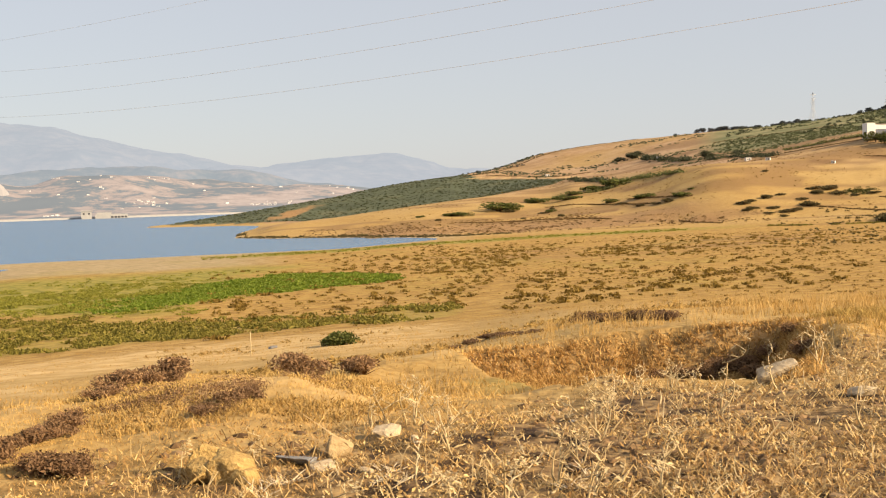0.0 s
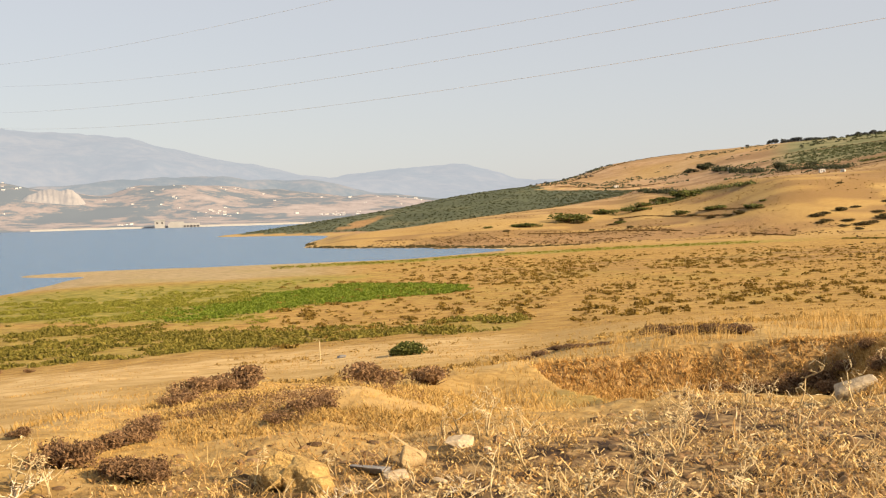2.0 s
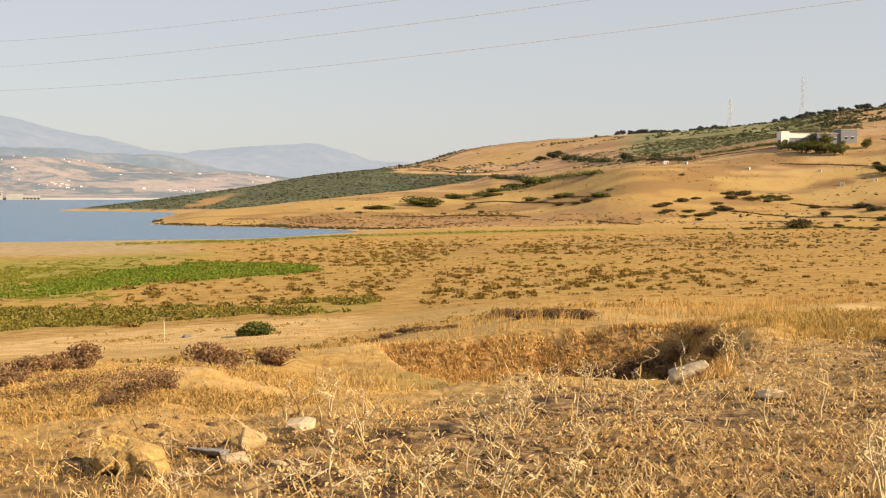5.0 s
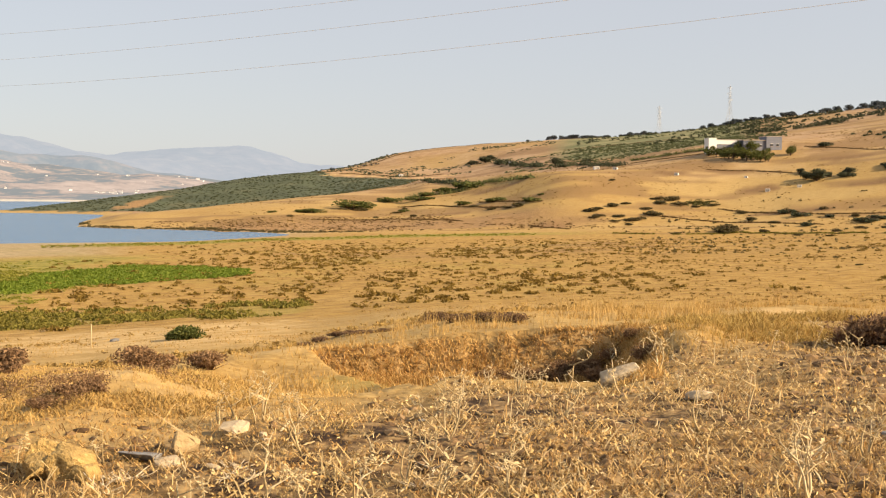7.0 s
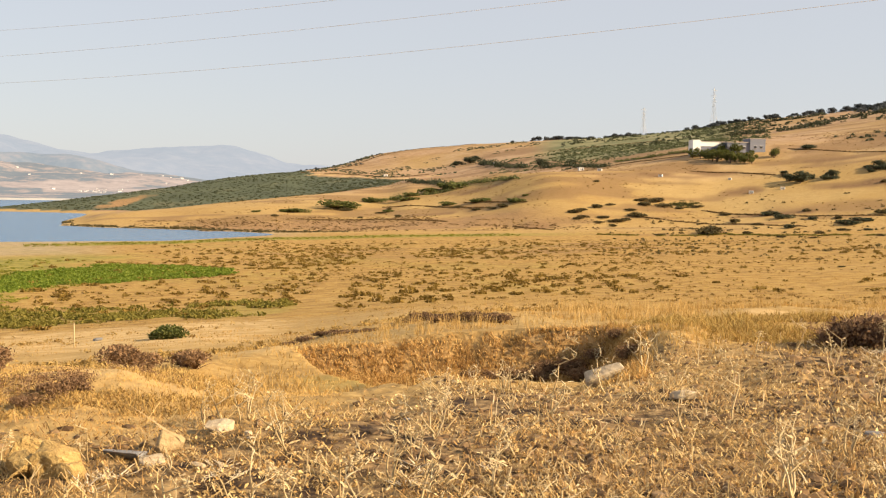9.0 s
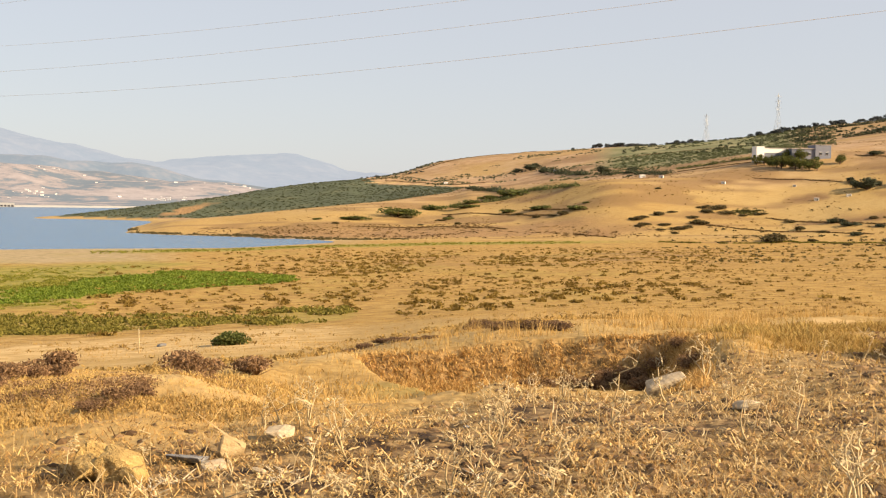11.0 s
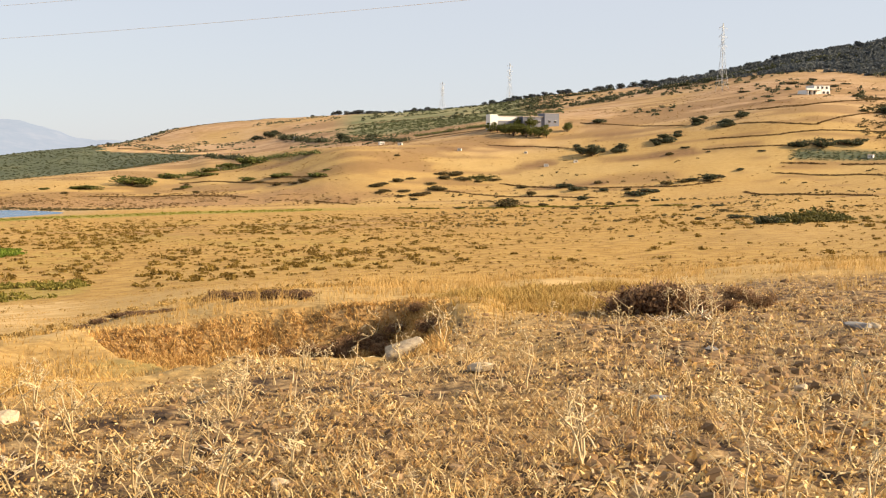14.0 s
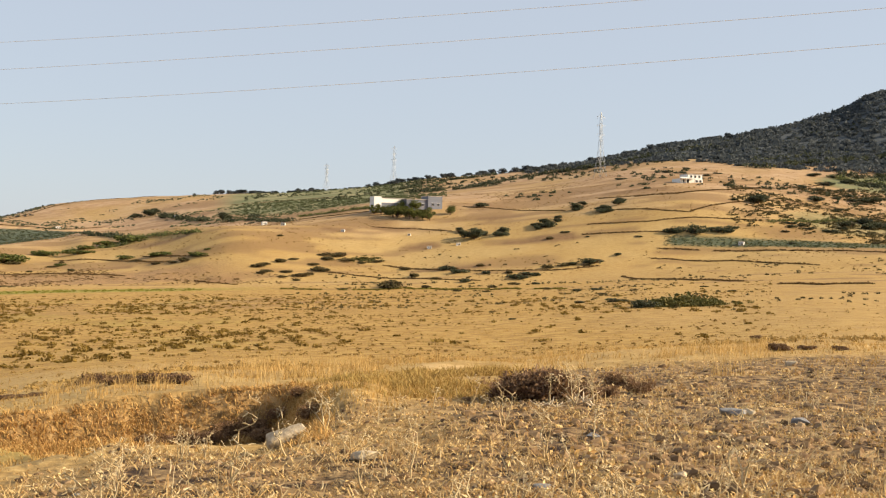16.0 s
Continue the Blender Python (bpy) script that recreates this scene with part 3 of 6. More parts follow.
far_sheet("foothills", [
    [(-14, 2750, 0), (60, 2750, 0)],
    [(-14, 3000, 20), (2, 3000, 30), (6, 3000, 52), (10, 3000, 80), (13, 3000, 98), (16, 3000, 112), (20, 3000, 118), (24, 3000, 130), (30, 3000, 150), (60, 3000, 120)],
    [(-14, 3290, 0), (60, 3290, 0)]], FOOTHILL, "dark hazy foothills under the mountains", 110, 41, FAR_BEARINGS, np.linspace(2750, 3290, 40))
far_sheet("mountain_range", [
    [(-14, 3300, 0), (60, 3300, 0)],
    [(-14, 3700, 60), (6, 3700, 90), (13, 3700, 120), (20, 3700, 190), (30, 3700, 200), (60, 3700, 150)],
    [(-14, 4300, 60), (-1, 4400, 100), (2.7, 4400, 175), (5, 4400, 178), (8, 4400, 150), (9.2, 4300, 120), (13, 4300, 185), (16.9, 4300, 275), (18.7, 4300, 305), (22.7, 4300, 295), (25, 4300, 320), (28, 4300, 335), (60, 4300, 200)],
    [(-14, 4950, 0), (60, 4950, 0)]], RANGE_HAZE, "blue hazy mountain range behind the lake", 130, 37, np.arange(-14, 60, 0.2), np.linspace(3300, 4950, 60))


# ---- building blocks ----
rng = np.random.default_rng(7)


def thing(name, label, category, group=""):
    return tagged(new(name), label, category, group)


def part(name, me, parent, label=""):
    ob = new(name, me)
    ob.parent = parent
    return tagged(ob, label) if label else ob


def joined(pieces):
    """Several (points, faces) as one."""
    points, faces, n = [], [], 0
    for p, fs in pieces:
        points.extend([tuple(q) for q in p])
        faces.extend([tuple(int(i) + n for i in f) for f in fs])
        n += len(p)
    return points, faces


def tube(path, radii, sides=5):
    """A tapered stem along a path."""
    path = [Vector(p) for p in path]
    points, faces = [], []
    for i, p in enumerate(path):
        d = (path[min(i + 1, len(path) - 1)] - path[max(i - 1, 0)]).normalized()
        u = d.orthogonal().normalized()
        v = d.cross(u)
        for k in range(sides):
            a = 2 * math.pi * k / sides
            points.append(p + (u * math.cos(a) + v * math.sin(a)) * radii[i])
    for i in range(len(path) - 1):
        for k in range(sides):
            a, b = i * sides + k, i * sides + (k + 1) % sides
            faces.append((a, b, b + sides, a + sides))
    faces.append(tuple(range((len(path) - 1) * sides, len(path) * sides)))
    faces.append(tuple(reversed(range(sides))))
    return points, faces


def box(x0, y0, z0, x1, y1, z1):
    p = [(x, y, z) for z in (z0, z1) for y in (y0, y1) for x in (x0, x1)]
    return p, [(0, 2, 3, 1), (4, 5, 7, 6), (0, 1, 5, 4), (2, 6, 7, 3), (0, 4, 6, 2), (1, 3, 7, 5)]


def leaves(centres, size, spread=0.5):
    """One small bent leaf of two triangles at each centre, turned at random."""
    n = len(centres)
    a = rng.normal(size=(n, 3))
    a /= np.linalg.norm(a, axis=1, keepdims=True)
    b = np.cross(a, rng.normal(size=(n, 3)))
    b /= np.linalg.norm(b, axis=1, keepdims=True)
    s = (np.asarray(size) * rng.uniform(1 - spread, 1 + spread, n))[:, None]
    c = np.asarray(centres)
    bend = np.cross(a, b) * s * 0.25
    pts = np.stack([c - a * s, c - b * s * 0.5 + bend, c + a * s, c + b * s * 0.5 + bend], 1).reshape(-1, 3)
    k = np.arange(n)[:, None] * 4
    return pts, np.concatenate([k + [0, 1, 2], k + [0, 2, 3]], 0)


def dome(n, lobes=1, flat=1.0, hollow=0.55):
    """Places of leaves in a crown of several lobes, 1 wide and up to 1 high."""
    out = []
    for _ in range(lobes):
        c = rng.uniform(-1, 1, 3) * [0.27, 0.27, 0.2] if lobes > 1 else np.zeros(3)
        w = rng.uniform(0.2, 0.32) if lobes > 1 else 0.5
        d = rng.normal(size=(n // lobes, 3))
        d /= np.linalg.norm(d, axis=1, keepdims=True)
        q = c + d * (w * rng.uniform(hollow, 1.0, (n // lobes, 1)))
        out.append(q)
    q = np.concatenate(out)
    q[:, 2] = (q[:, 2] - q[:, 2].min()) * flat
    q[:, 2] = np.maximum(q[:, 2], 0.02)
    return q


def blades(base, tall, wide, lean):
    """Grass blades, each bent over its length: a quad and a triangle."""
    n = len(base)
    a = rng.uniform(0, 2 * np.pi, n)
    side = np.stack([np.cos(a), np.sin(a), np.zeros(n)], 1) * (np.asarray(wide) * 0.5)[:, None]
    t = rng.uniform(0, 2 * np.pi, n)
    out = np.stack([np.cos(t), np.sin(t), np.zeros(n)], 1)
    up = np.array([0, 0, 1.0])
    lean, tall = np.asarray(lean)[:, None], np.asarray(tall)[:, None]
    mid = base + (up * np.cos(lean * 0.6) + out * np.sin(lean * 0.6)) * tall * 0.55
    tip = mid + (up * np.cos(lean * 1.4) + out * np.sin(lean * 1.4)) * tall * 0.5
    pts = np.stack([base - side, base + side, mid + side * 0.7, mid - side * 0.7, tip], 1).reshape(-1, 3)
    k = np.arange(n)[:, None] * 5
    quads, tris = k + [0, 1, 2, 3], k + [3, 2, 4]
    return pts, quads.tolist() + tris.tolist()


def scatter(count, b0, b1, r0, r1, power=1.0):
    """Random places on the land; power 1 is even over the ground, 0 thins with range."""
    b = rng.uniform(b0, b1, count)
    u = rng.uniform(0, 1, count)
    r = np.sqrt(r0 ** 2 + u * (r1 ** 2 - r0 ** 2)) if power == 1 else r0 * (r1 / r0) ** u
    x, y = -np.sin(np.radians(b)) * r, np.cos(np.radians(b)) * r
    return b, r, np.stack([x, y, height(x, y)], 1)


# ---- materials of the things ----
def plant_material(name, stops, rough=0.8, through=0.0):
    """Each leaf or blade its own shade, with a slow change over the place."""
    m, tree, b = shader(name, rough)
    island = tree.nodes.new("ShaderNodeNewGeometry").outputs["Random Per Island"]
    slow = noise_node(tree, 0.35, 3, place_coords(tree))
    v = maths(tree, "ADD", maths(tree, "MULTIPLY", island, 0.65), maths(tree, "MULTIPLY", maths(tree, "SUBTRACT", slow, 0.3), 0.7))
    col = ramp(tree, v, stops)
    link(tree, col, b.inputs["Base Color"])
    if through:
        t = tree.nodes.new("ShaderNodeBsdfTranslucent")
        link(tree, col, t.inputs["Color"])
        s = tree.nodes.new("ShaderNodeMixShader")
        s.inputs[0].default_value = through
        link(tree, b.outputs[0], s.inputs[1])
        link(tree, t.outputs[0], s.inputs[2])
        link(tree, s.outputs[0], tree.nodes["Material Output"].inputs["Surface"])
    return m


def solid_material(name, stops, scale, rough=0.85, bumps=0.3, depth=0.02, metallic=0.0):
    m, tree, b = shader(name, rough, metallic)
    p = own_coords(tree)
    n = mix(tree, 0.4, noise_node(tree, scale, 6, p), noise_node(tree, scale * 6, 4, p))
    link(tree, ramp(tree, n, stops), b.inputs["Base Color"])
    if bumps:
        bump(tree, b, noise_node(tree, scale * 4, 5, p), bumps, depth)
    return m


STRAW = plant_material("dry_straw", [(0.0, (0.234, 0.133, 0.0468)), (0.4, (0.406, 0.257, 0.101)), (0.9, (0.577, 0.437, 0.226))], 0.8, 0.25)
GOLD_GRASS = plant_material("golden_grass", [(0.0, (0.281, 0.164, 0.0429)), (0.5, (0.429, 0.273, 0.0858)), (1.0, (0.53, 0.374, 0.156))], 0.85, 0.3)
CRUMB = plant_material("earth_crumb", [(0.0, (0.07, 0.042, 0.022)), (0.5, (0.18, 0.113, 0.057)), (0.85, (0.29, 0.2, 0.11)), (1.0, (0.46, 0.36, 0.22))], 0.95)
LEAF_LITTER = plant_material("leaf_litter", [(0.0, (0.17, 0.09, 0.034)), (0.3, (0.44, 0.275, 0.1)), (0.65, (0.62, 0.46, 0.21)), (1.0, (0.78, 0.65, 0.41))], 0.85, 0.15)
LITTER = plant_material("stalk_litter", [(0.0, (0.13, 0.065, 0.024)), (0.25, (0.36, 0.215, 0.08)), (0.55, (0.58, 0.41, 0.175)), (1.0, (0.77, 0.63, 0.365))], 0.85, 0.2)
THISTLE = plant_material("bleached_thistle", [(0.0, (0.38, 0.275, 0.135)), (0.5, (0.54, 0.425, 0.24)), (1.0, (0.68, 0.575, 0.39))], 0.85, 0.15)
TWIG = plant_material("dark_twigs", [(0.0, (0.08, 0.047, 0.032)), (0.5, (0.17, 0.1, 0.06)), (1.0, (0.28, 0.175, 0.1))])
DARK_LEAF = plant_material("dark_withered_leaf", [(0.0, (0.08, 0.048, 0.03)), (0.5, (0.17, 0.105, 0.06)), (1.0, (0.3, 0.19, 0.1))], 0.85, 0.3)
BROWN_LEAF = plant_material("withered_leaf", [(0.0, (0.115, 0.066, 0.034)), (0.5, (0.24, 0.145, 0.076)), (1.0, (0.4, 0.26, 0.135))], 0.85, 0.3)
SHRUB_LEAF = plant_material("shrub_leaf", [(0.0, (0.042, 0.055, 0.012)), (0.5, (0.092, 0.105, 0.025)), (1.0, (0.2, 0.185, 0.05))], 0.7, 0.3)
FIELD_LEAF = plant_material("field_weed", [(0.0, (0.11, 0.115, 0.016)), (0.5, (0.2, 0.2, 0.03)), (1.0, (0.33, 0.29, 0.065))], 0.8, 0.3)
REED_LEAF = plant_material("green_reed", [(0.0, (0.075, 0.115, 0.01)), (0.5, (0.135, 0.19, 0.02)), (1.0, (0.24, 0.275, 0.04))], 0.7, 0.35)
PLAIN_LEAF = plant_material("plain_shrub", [(0.0, (0.1, 0.062, 0.013)), (0.5, (0.185, 0.12, 0.026)), (1.0, (0.3, 0.2, 0.046))], 0.85, 0.3)
TUFT_DARK = plant_material("brown_tuft", [(0.0, (0.11, 0.064, 0.017)), (0.5, (0.2, 0.12, 0.032)), (1.0, (0.3, 0.19, 0.055))], 0.85, 0.2)
BAND_LEAF = plant_material("olive_scrub", [(0.0, (0.09, 0.08, 0.014)), (0.5, (0.165, 0.145, 0.028)), (1.0, (0.28, 0.225, 0.055))], 0.85, 0.3)
ROW_LEAF = plant_material("row_leaf", [(0.0, (0.075, 0.09, 0.03)), (0.5, (0.13, 0.14, 0.05)), (1.0, (0.22, 0.2, 0.08))], 0.85, 0.25)
HILL_LEAF = plant_material("hill_scrub", [(0.0, (0.056, 0.067, 0.04)), (0.5, (0.08, 0.094, 0.054)), (1.0, (0.125, 0.125, 0.07))], 0.85, 0.3)
WEED = plant_material("rusty_weed", [(0.0, (0.2, 0.115, 0.038)), (0.4, (0.4, 0.26, 0.085)), (1.0, (0.56, 0.41, 0.16))], 0.85, 0.25)
DULL_LEAF = plant_material("dull_scrub", [(0.0, (0.042, 0.04, 0.018)), (0.5, (0.085, 0.07, 0.03)), (1.0, (0.17, 0.125, 0.05))], 0.85, 0.25)
TREE_LEAF = plant_material("tree_leaf", [(0.0, (0.034, 0.04, 0.022)), (0.5, (0.058, 0.066, 0.036)), (1.0, (0.105, 0.108, 0.055))], 0.7, 0.25)
HEAP_WEED = plant_material("heap_weed", [(0.0, (0.36, 0.2, 0.062)), (0.4, (0.54, 0.35, 0.115)), (1.0, (0.68, 0.49, 0.2))], 0.85, 0.3)
BARK = solid_material("bark", [(0.3, (0.048, 0.032, 0.024)), (0.7, (0.16, 0.112, 0.08))], 4.0)
ROCK_PALE = solid_material("pale_rock", [(0.3, (0.32, 0.245, 0.155)), (0.5, (0.45, 0.36, 0.24)), (0.7, (0.56, 0.47, 0.335))], 5.0, 0.95, 0.6, 0.03)
ROCK_OCHRE = solid_material("ochre_rock", [(0.3, (0.25, 0.17, 0.085)), (0.5, (0.37, 0.27, 0.14)), (0.7, (0.46, 0.36, 0.21))], 5.0, 0.95, 0.6, 0.03)
ROCK_GREY = solid_material("grey_rock", [(0.3, (0.15, 0.15, 0.15)), (0.7, (0.26, 0.255, 0.25))], 5.0, 0.95, 0.6, 0.03)
EARTH = solid_material("ochre_earth", [(0.35, (0.24, 0.15, 0.055)), (0.5, (0.4, 0.27, 0.1)), (0.65, (0.52, 0.38, 0.17))], 9.0, 1.0, 0.6, 0.06)
BANK_WEED = plant_material("bank_weed", [(0.0, (0.22, 0.115, 0.04)), (0.35, (0.46, 0.275, 0.09)), (1.0, (0.64, 0.45, 0.18))], 0.85, 0.25)
# Distance haze is mixed into these leaf colours as blue-grey.
HAZED_WOOD_LEAF = plant_material("hazed_evergreen_leaf", [(0.0, (0.064, 0.073, 0.082)), (0.5, (0.078, 0.09, 0.096)), (1.0, (0.1, 0.112, 0.108))], 0.85, 0.3)
ORCHARD_LEAF = plant_material("orchard_leaf", [(0.0, (0.055, 0.066, 0.034)), (0.5, (0.1, 0.115, 0.055)), (1.0, (0.17, 0.17, 0.085))], 0.85, 0.25)
THICKET_LEAF = plant_material("thicket_leaf", [(0.0, (0.045, 0.046, 0.014)), (0.5, (0.092, 0.088, 0.026)), (1.0, (0.18, 0.145, 0.048))], 0.85, 0.25)
TUFT = plant_material("dry_tuft", [(0.0, (0.2, 0.125, 0.042)), (0.5, (0.33, 0.22, 0.072)), (1.0, (0.48, 0.35, 0.14))], 0.85, 0.3)
TALL_GRASS = plant_material("tall_grass", [(0.0, (0.34, 0.2, 0.06)), (0.5, (0.5, 0.33, 0.115)), (1.0, (0.64, 0.47, 0.22))], 0.85, 0.35)
BLEACHED = plant_material("bleached_wood", [(0.0, (0.46, 0.37, 0.24)), (0.5, (0.57, 0.48, 0.34)), (1.0, (0.67, 0.59, 0.46))], 0.85)
OLIVE_WEED = plant_material("yellow_weed", [(0.0, (0.17, 0.09, 0.03)), (0.35, (0.33, 0.21, 0.06)), (1.0, (0.47, 0.35, 0.12))], 0.85, 0.3)
CURL = plant_material("curled_leaf", [(0.0, (0.26, 0.17, 0.065)), (0.45, (0.48, 0.35, 0.165)), (1.0, (0.65, 0.54, 0.33))], 0.85, 0.2)
HEDGE_LEAF = plant_material("dry_bank_scrub", [(0.0, (0.07, 0.042, 0.018)), (0.5, (0.13, 0.08, 0.034)), (1.0, (0.22, 0.14, 0.056))], 0.9, 0.2)
WHITE_WALL = solid_material("white_render", [(0.3, (0.68, 0.66, 0.61)), (0.7, (0.82, 0.8, 0.76))], 0.8, 0.9, 0.1)
GREY_WALL = solid_material("grey_block_wall", [(0.3, (0.14, 0.15, 0.185)), (0.7, (0.2, 0.21, 0.25))], 0.8, 0.9, 0.1)
DARK_OPEN = solid_material("dark_opening", [(0.3, (0.024, 0.024, 0.028)), (0.7, (0.048, 0.048, 0.056))], 1.0, 0.4, 0.0)
CONCRETE = solid_material("dam_concrete", [(0.3, (0.27, 0.27, 0.27)), (0.7, (0.34, 0.338, 0.33))], 0.05, 0.95, 0.0)
ROOF = solid_material("flat_roof", [(0.3, (0.336, 0.288, 0.24)), (0.7, (0.464, 0.4, 0.344))], 0.5, 0.95, 0.0)
STEEL = solid_material("galvanised_steel", [(0.3, (0.34, 0.36, 0.38)), (0.7, (0.46, 0.48, 0.5))], 1.0, 0.6, 0.0, 0.02, 0.2)
CABLE = solid_material("weathered_cable", [(0.3, (0.7, 0.71, 0.74)), (0.7, (0.78, 0.79, 0.82))], 1.0, 0.6, 0.0)


# ---- plants, each built once ----
def tube_bundle(paths, material, name):
    p, f = joined([tube(path, radii, 4) for path, radii in paths])
    return mesh_from(name, p, f, material)


def bush(name, label, leaf, seed, leaf_size=0.06, count=900, flat=0.6, lobes=5, stems=14):
    """A bush 1 m wide: stems from the base, and a crown of small leaves."""
    random.seed(seed)
    root = thing(name, label, "bush")
    paths = []
    for k in range(stems):
        a, tilt = random.uniform(0, 6.28), random.uniform(0.1, 1.1)
        d = Vector((math.cos(a) * math.sin(tilt), math.sin(a) * math.sin(tilt), math.cos(tilt) * flat * 1.3))
        paths.append(([(0, 0, -0.05), d * 0.25, d * 0.5 + Vector((0, 0, 0.03))], [0.014, 0.009, 0.003]))
    part("branchwork", tube_bundle(paths, TWIG, "branchwork"), root)
    p, f = leaves(dome(count, lobes, flat), leaf_size)
    part("foliage", mesh_from("foliage", p, f, leaf, False), root)
    return root


def twiggy(name, label, seed, leaf=None, stems=120, flat=0.55, count=1700):
    """A withered bush 1 m wide: a tangle of thin twigs with few leaves."""
    random.seed(seed)
    root = thing(name, label, "bush")
    paths = []
    for k in range(stems):
        a, tilt = random.uniform(0, 6.28), random.uniform(0.0, 1.25)
        d = Vector((math.cos(a) * math.sin(tilt), math.sin(a) * math.sin(tilt), math.cos(tilt) * flat * 1.4))
        q = d * random.uniform(0.3, 0.5)
        bendy = Vector((random.uniform(-0.08, 0.08), random.uniform(-0.08, 0.08), random.uniform(0, 0.06)))
        paths.append(([(d.x * 0.05, d.y * 0.05, -0.03), q * 0.5 + bendy, q + bendy * 0.5], [0.011, 0.008, 0.003]))
    part("branchwork", tube_bundle(paths, TWIG, "branchwork"), root)
    q = dome(count, 9, flat, 0.2)
    p, f = leaves(q, 0.034)
    part("foliage", mesh_from("foliage", p, f, leaf or BROWN_LEAF, False), root)
    return root


def tree(name, label, seed, tall=1.0, count=1200, leaf=TREE_LEAF, lobes=9):
    """A tree with a crown 1 wide: tapered trunk, limbs, leafy lobes."""
    random.seed(seed)
    root = thing(name, label, "tree")
    paths = [([(0, 0, -0.15), (0.01, 0.01, 0.15 * tall), (0.0, 0.02, 0.45 * tall)], [0.05, 0.04, 0.02])]
    for k in range(5):
        a = k * 1.26 + random.uniform(-0.3, 0.3)
        d = Vector((math.cos(a), math.sin(a), random.uniform(0.5, 1.1)))
        paths.append(([(0, 0, 0.14 * tall), d * 0.15 + Vector((0, 0, 0.15 * tall)), d * 0.3 + Vector((0, 0, 0.22 * tall))], [0.025, 0.016, 0.006]))
    part("trunk", tube_bundle(paths, BARK, "trunk"), root)
    q = dome(count, lobes, tall, 0.4)
    q[:, 2] = q[:, 2] * 0.88 + 0.12 * tall
    p, f = leaves(q, 0.05 if count > 600 else 0.07)
    part("crown", mesh_from("crown", p, f, leaf, False), root)
    return root


def thistle(seed):
    """A dry thistle about 1 tall: branching stem, crinkled leaves, seed heads."""
    random.seed(seed)
    root = thing("dry_thistle", "bleached dry thistle standing in the stubble", "thistle", "dry thistles")
    paths, tips, nodes = [], [], []

    def grow(p, d, length, radius, depth):
        path, radii = [p.copy()], [radius]
        for k in range(4):
            d = (d + Vector((random.uniform(-0.4, 0.4), random.uniform(-0.4, 0.4), random.uniform(-0.08, 0.22)))).normalized()
            p = p + d * length / 4
            path.append(p.copy())
            radii.append(radius * (1 - 0.16 * (k + 1)))
            nodes.append((p.copy(), d.copy()))
            if depth and k > 0 and random.random() < 0.75:
                a = random.uniform(0, 6.28)
                side = Vector((math.cos(a), math.sin(a), random.uniform(0.3, 0.9))).normalized()
                grow(p.copy(), side, length * random.uniform(0.3, 0.55), radius * 0.6, depth - 1)
        paths.append((path, radii))
        tips.append((p.copy(), d.copy()))

    for k in range(random.choice((1, 2, 3))):
        grow(Vector((random.uniform(-0.05, 0.05), random.uniform(-0.05, 0.05), -0.03)), Vector((random.uniform(-0.35, 0.35), random.uniform(-0.35, 0.35), 1)).normalized(), random.uniform(0.6, 0.95), 0.022, 2)
    part("stem", tube_bundle(paths, THISTLE, "stem"), root)
    random.shuffle(nodes)
    for p, d in nodes[:(16 if seed < 4 else 26)]:
        a = random.uniform(0, 6.28)
        o = Vector((math.cos(a), math.sin(a), random.uniform(-0.7, 0.3))).normalized()
        s = Vector((-o.y, o.x, random.uniform(-0.4, 0.4))).normalized()
        w, l = random.uniform(0.008, 0.02) * (1 + (seed > 3) * 0.5), random.uniform(0.05, 0.13) * (1 + (seed > 3) * 0.4)
        pts = [p, p + o * l * 0.3 + s * w, p + o * l * 0.45 + s * w * 0.4, p + o * l * 0.7 + s * w * 0.9 + Vector((0, 0, 0.02)),
               p + o * l, p + o * l * 0.65 - s * w, p + o * l * 0.4 - s * w * 0.3, p + o * l * 0.25 - s * w * 1.1]
        part("leaf", mesh_from("leaf", pts, [(0, 1, 2, 6), (0, 6, 7), (2, 3, 4, 5), (2, 5, 6)], THISTLE, False), root)
    for p, d in tips[:4]:
        r = random.uniform(0.009, 0.017)
        u = d.orthogonal().normalized()
        v = d.cross(u)
        rows = ((0.0, 0.3, 0.3), (0.8, 1.0, 1.5), (1.7, 0.8, 1.7), (2.5, 0.3, 0.9))
        pts = [p + d * h * r + (u * math.cos(k * 0.6283) + v * math.sin(k * 0.6283)) * r * (wide if k % 2 else slim) for h, slim, wide in rows for k in range(10)]
        f = [(i * 10 + k, i * 10 + (k + 1) % 10, i * 10 + 10 + (k + 1) % 10, i * 10 + 10 + k) for i in range(3) for k in range(10)] + [tuple(range(30, 40))]
        part("seed_head", mesh_from("seed_head", pts, f, THISTLE, False), root)
    return root


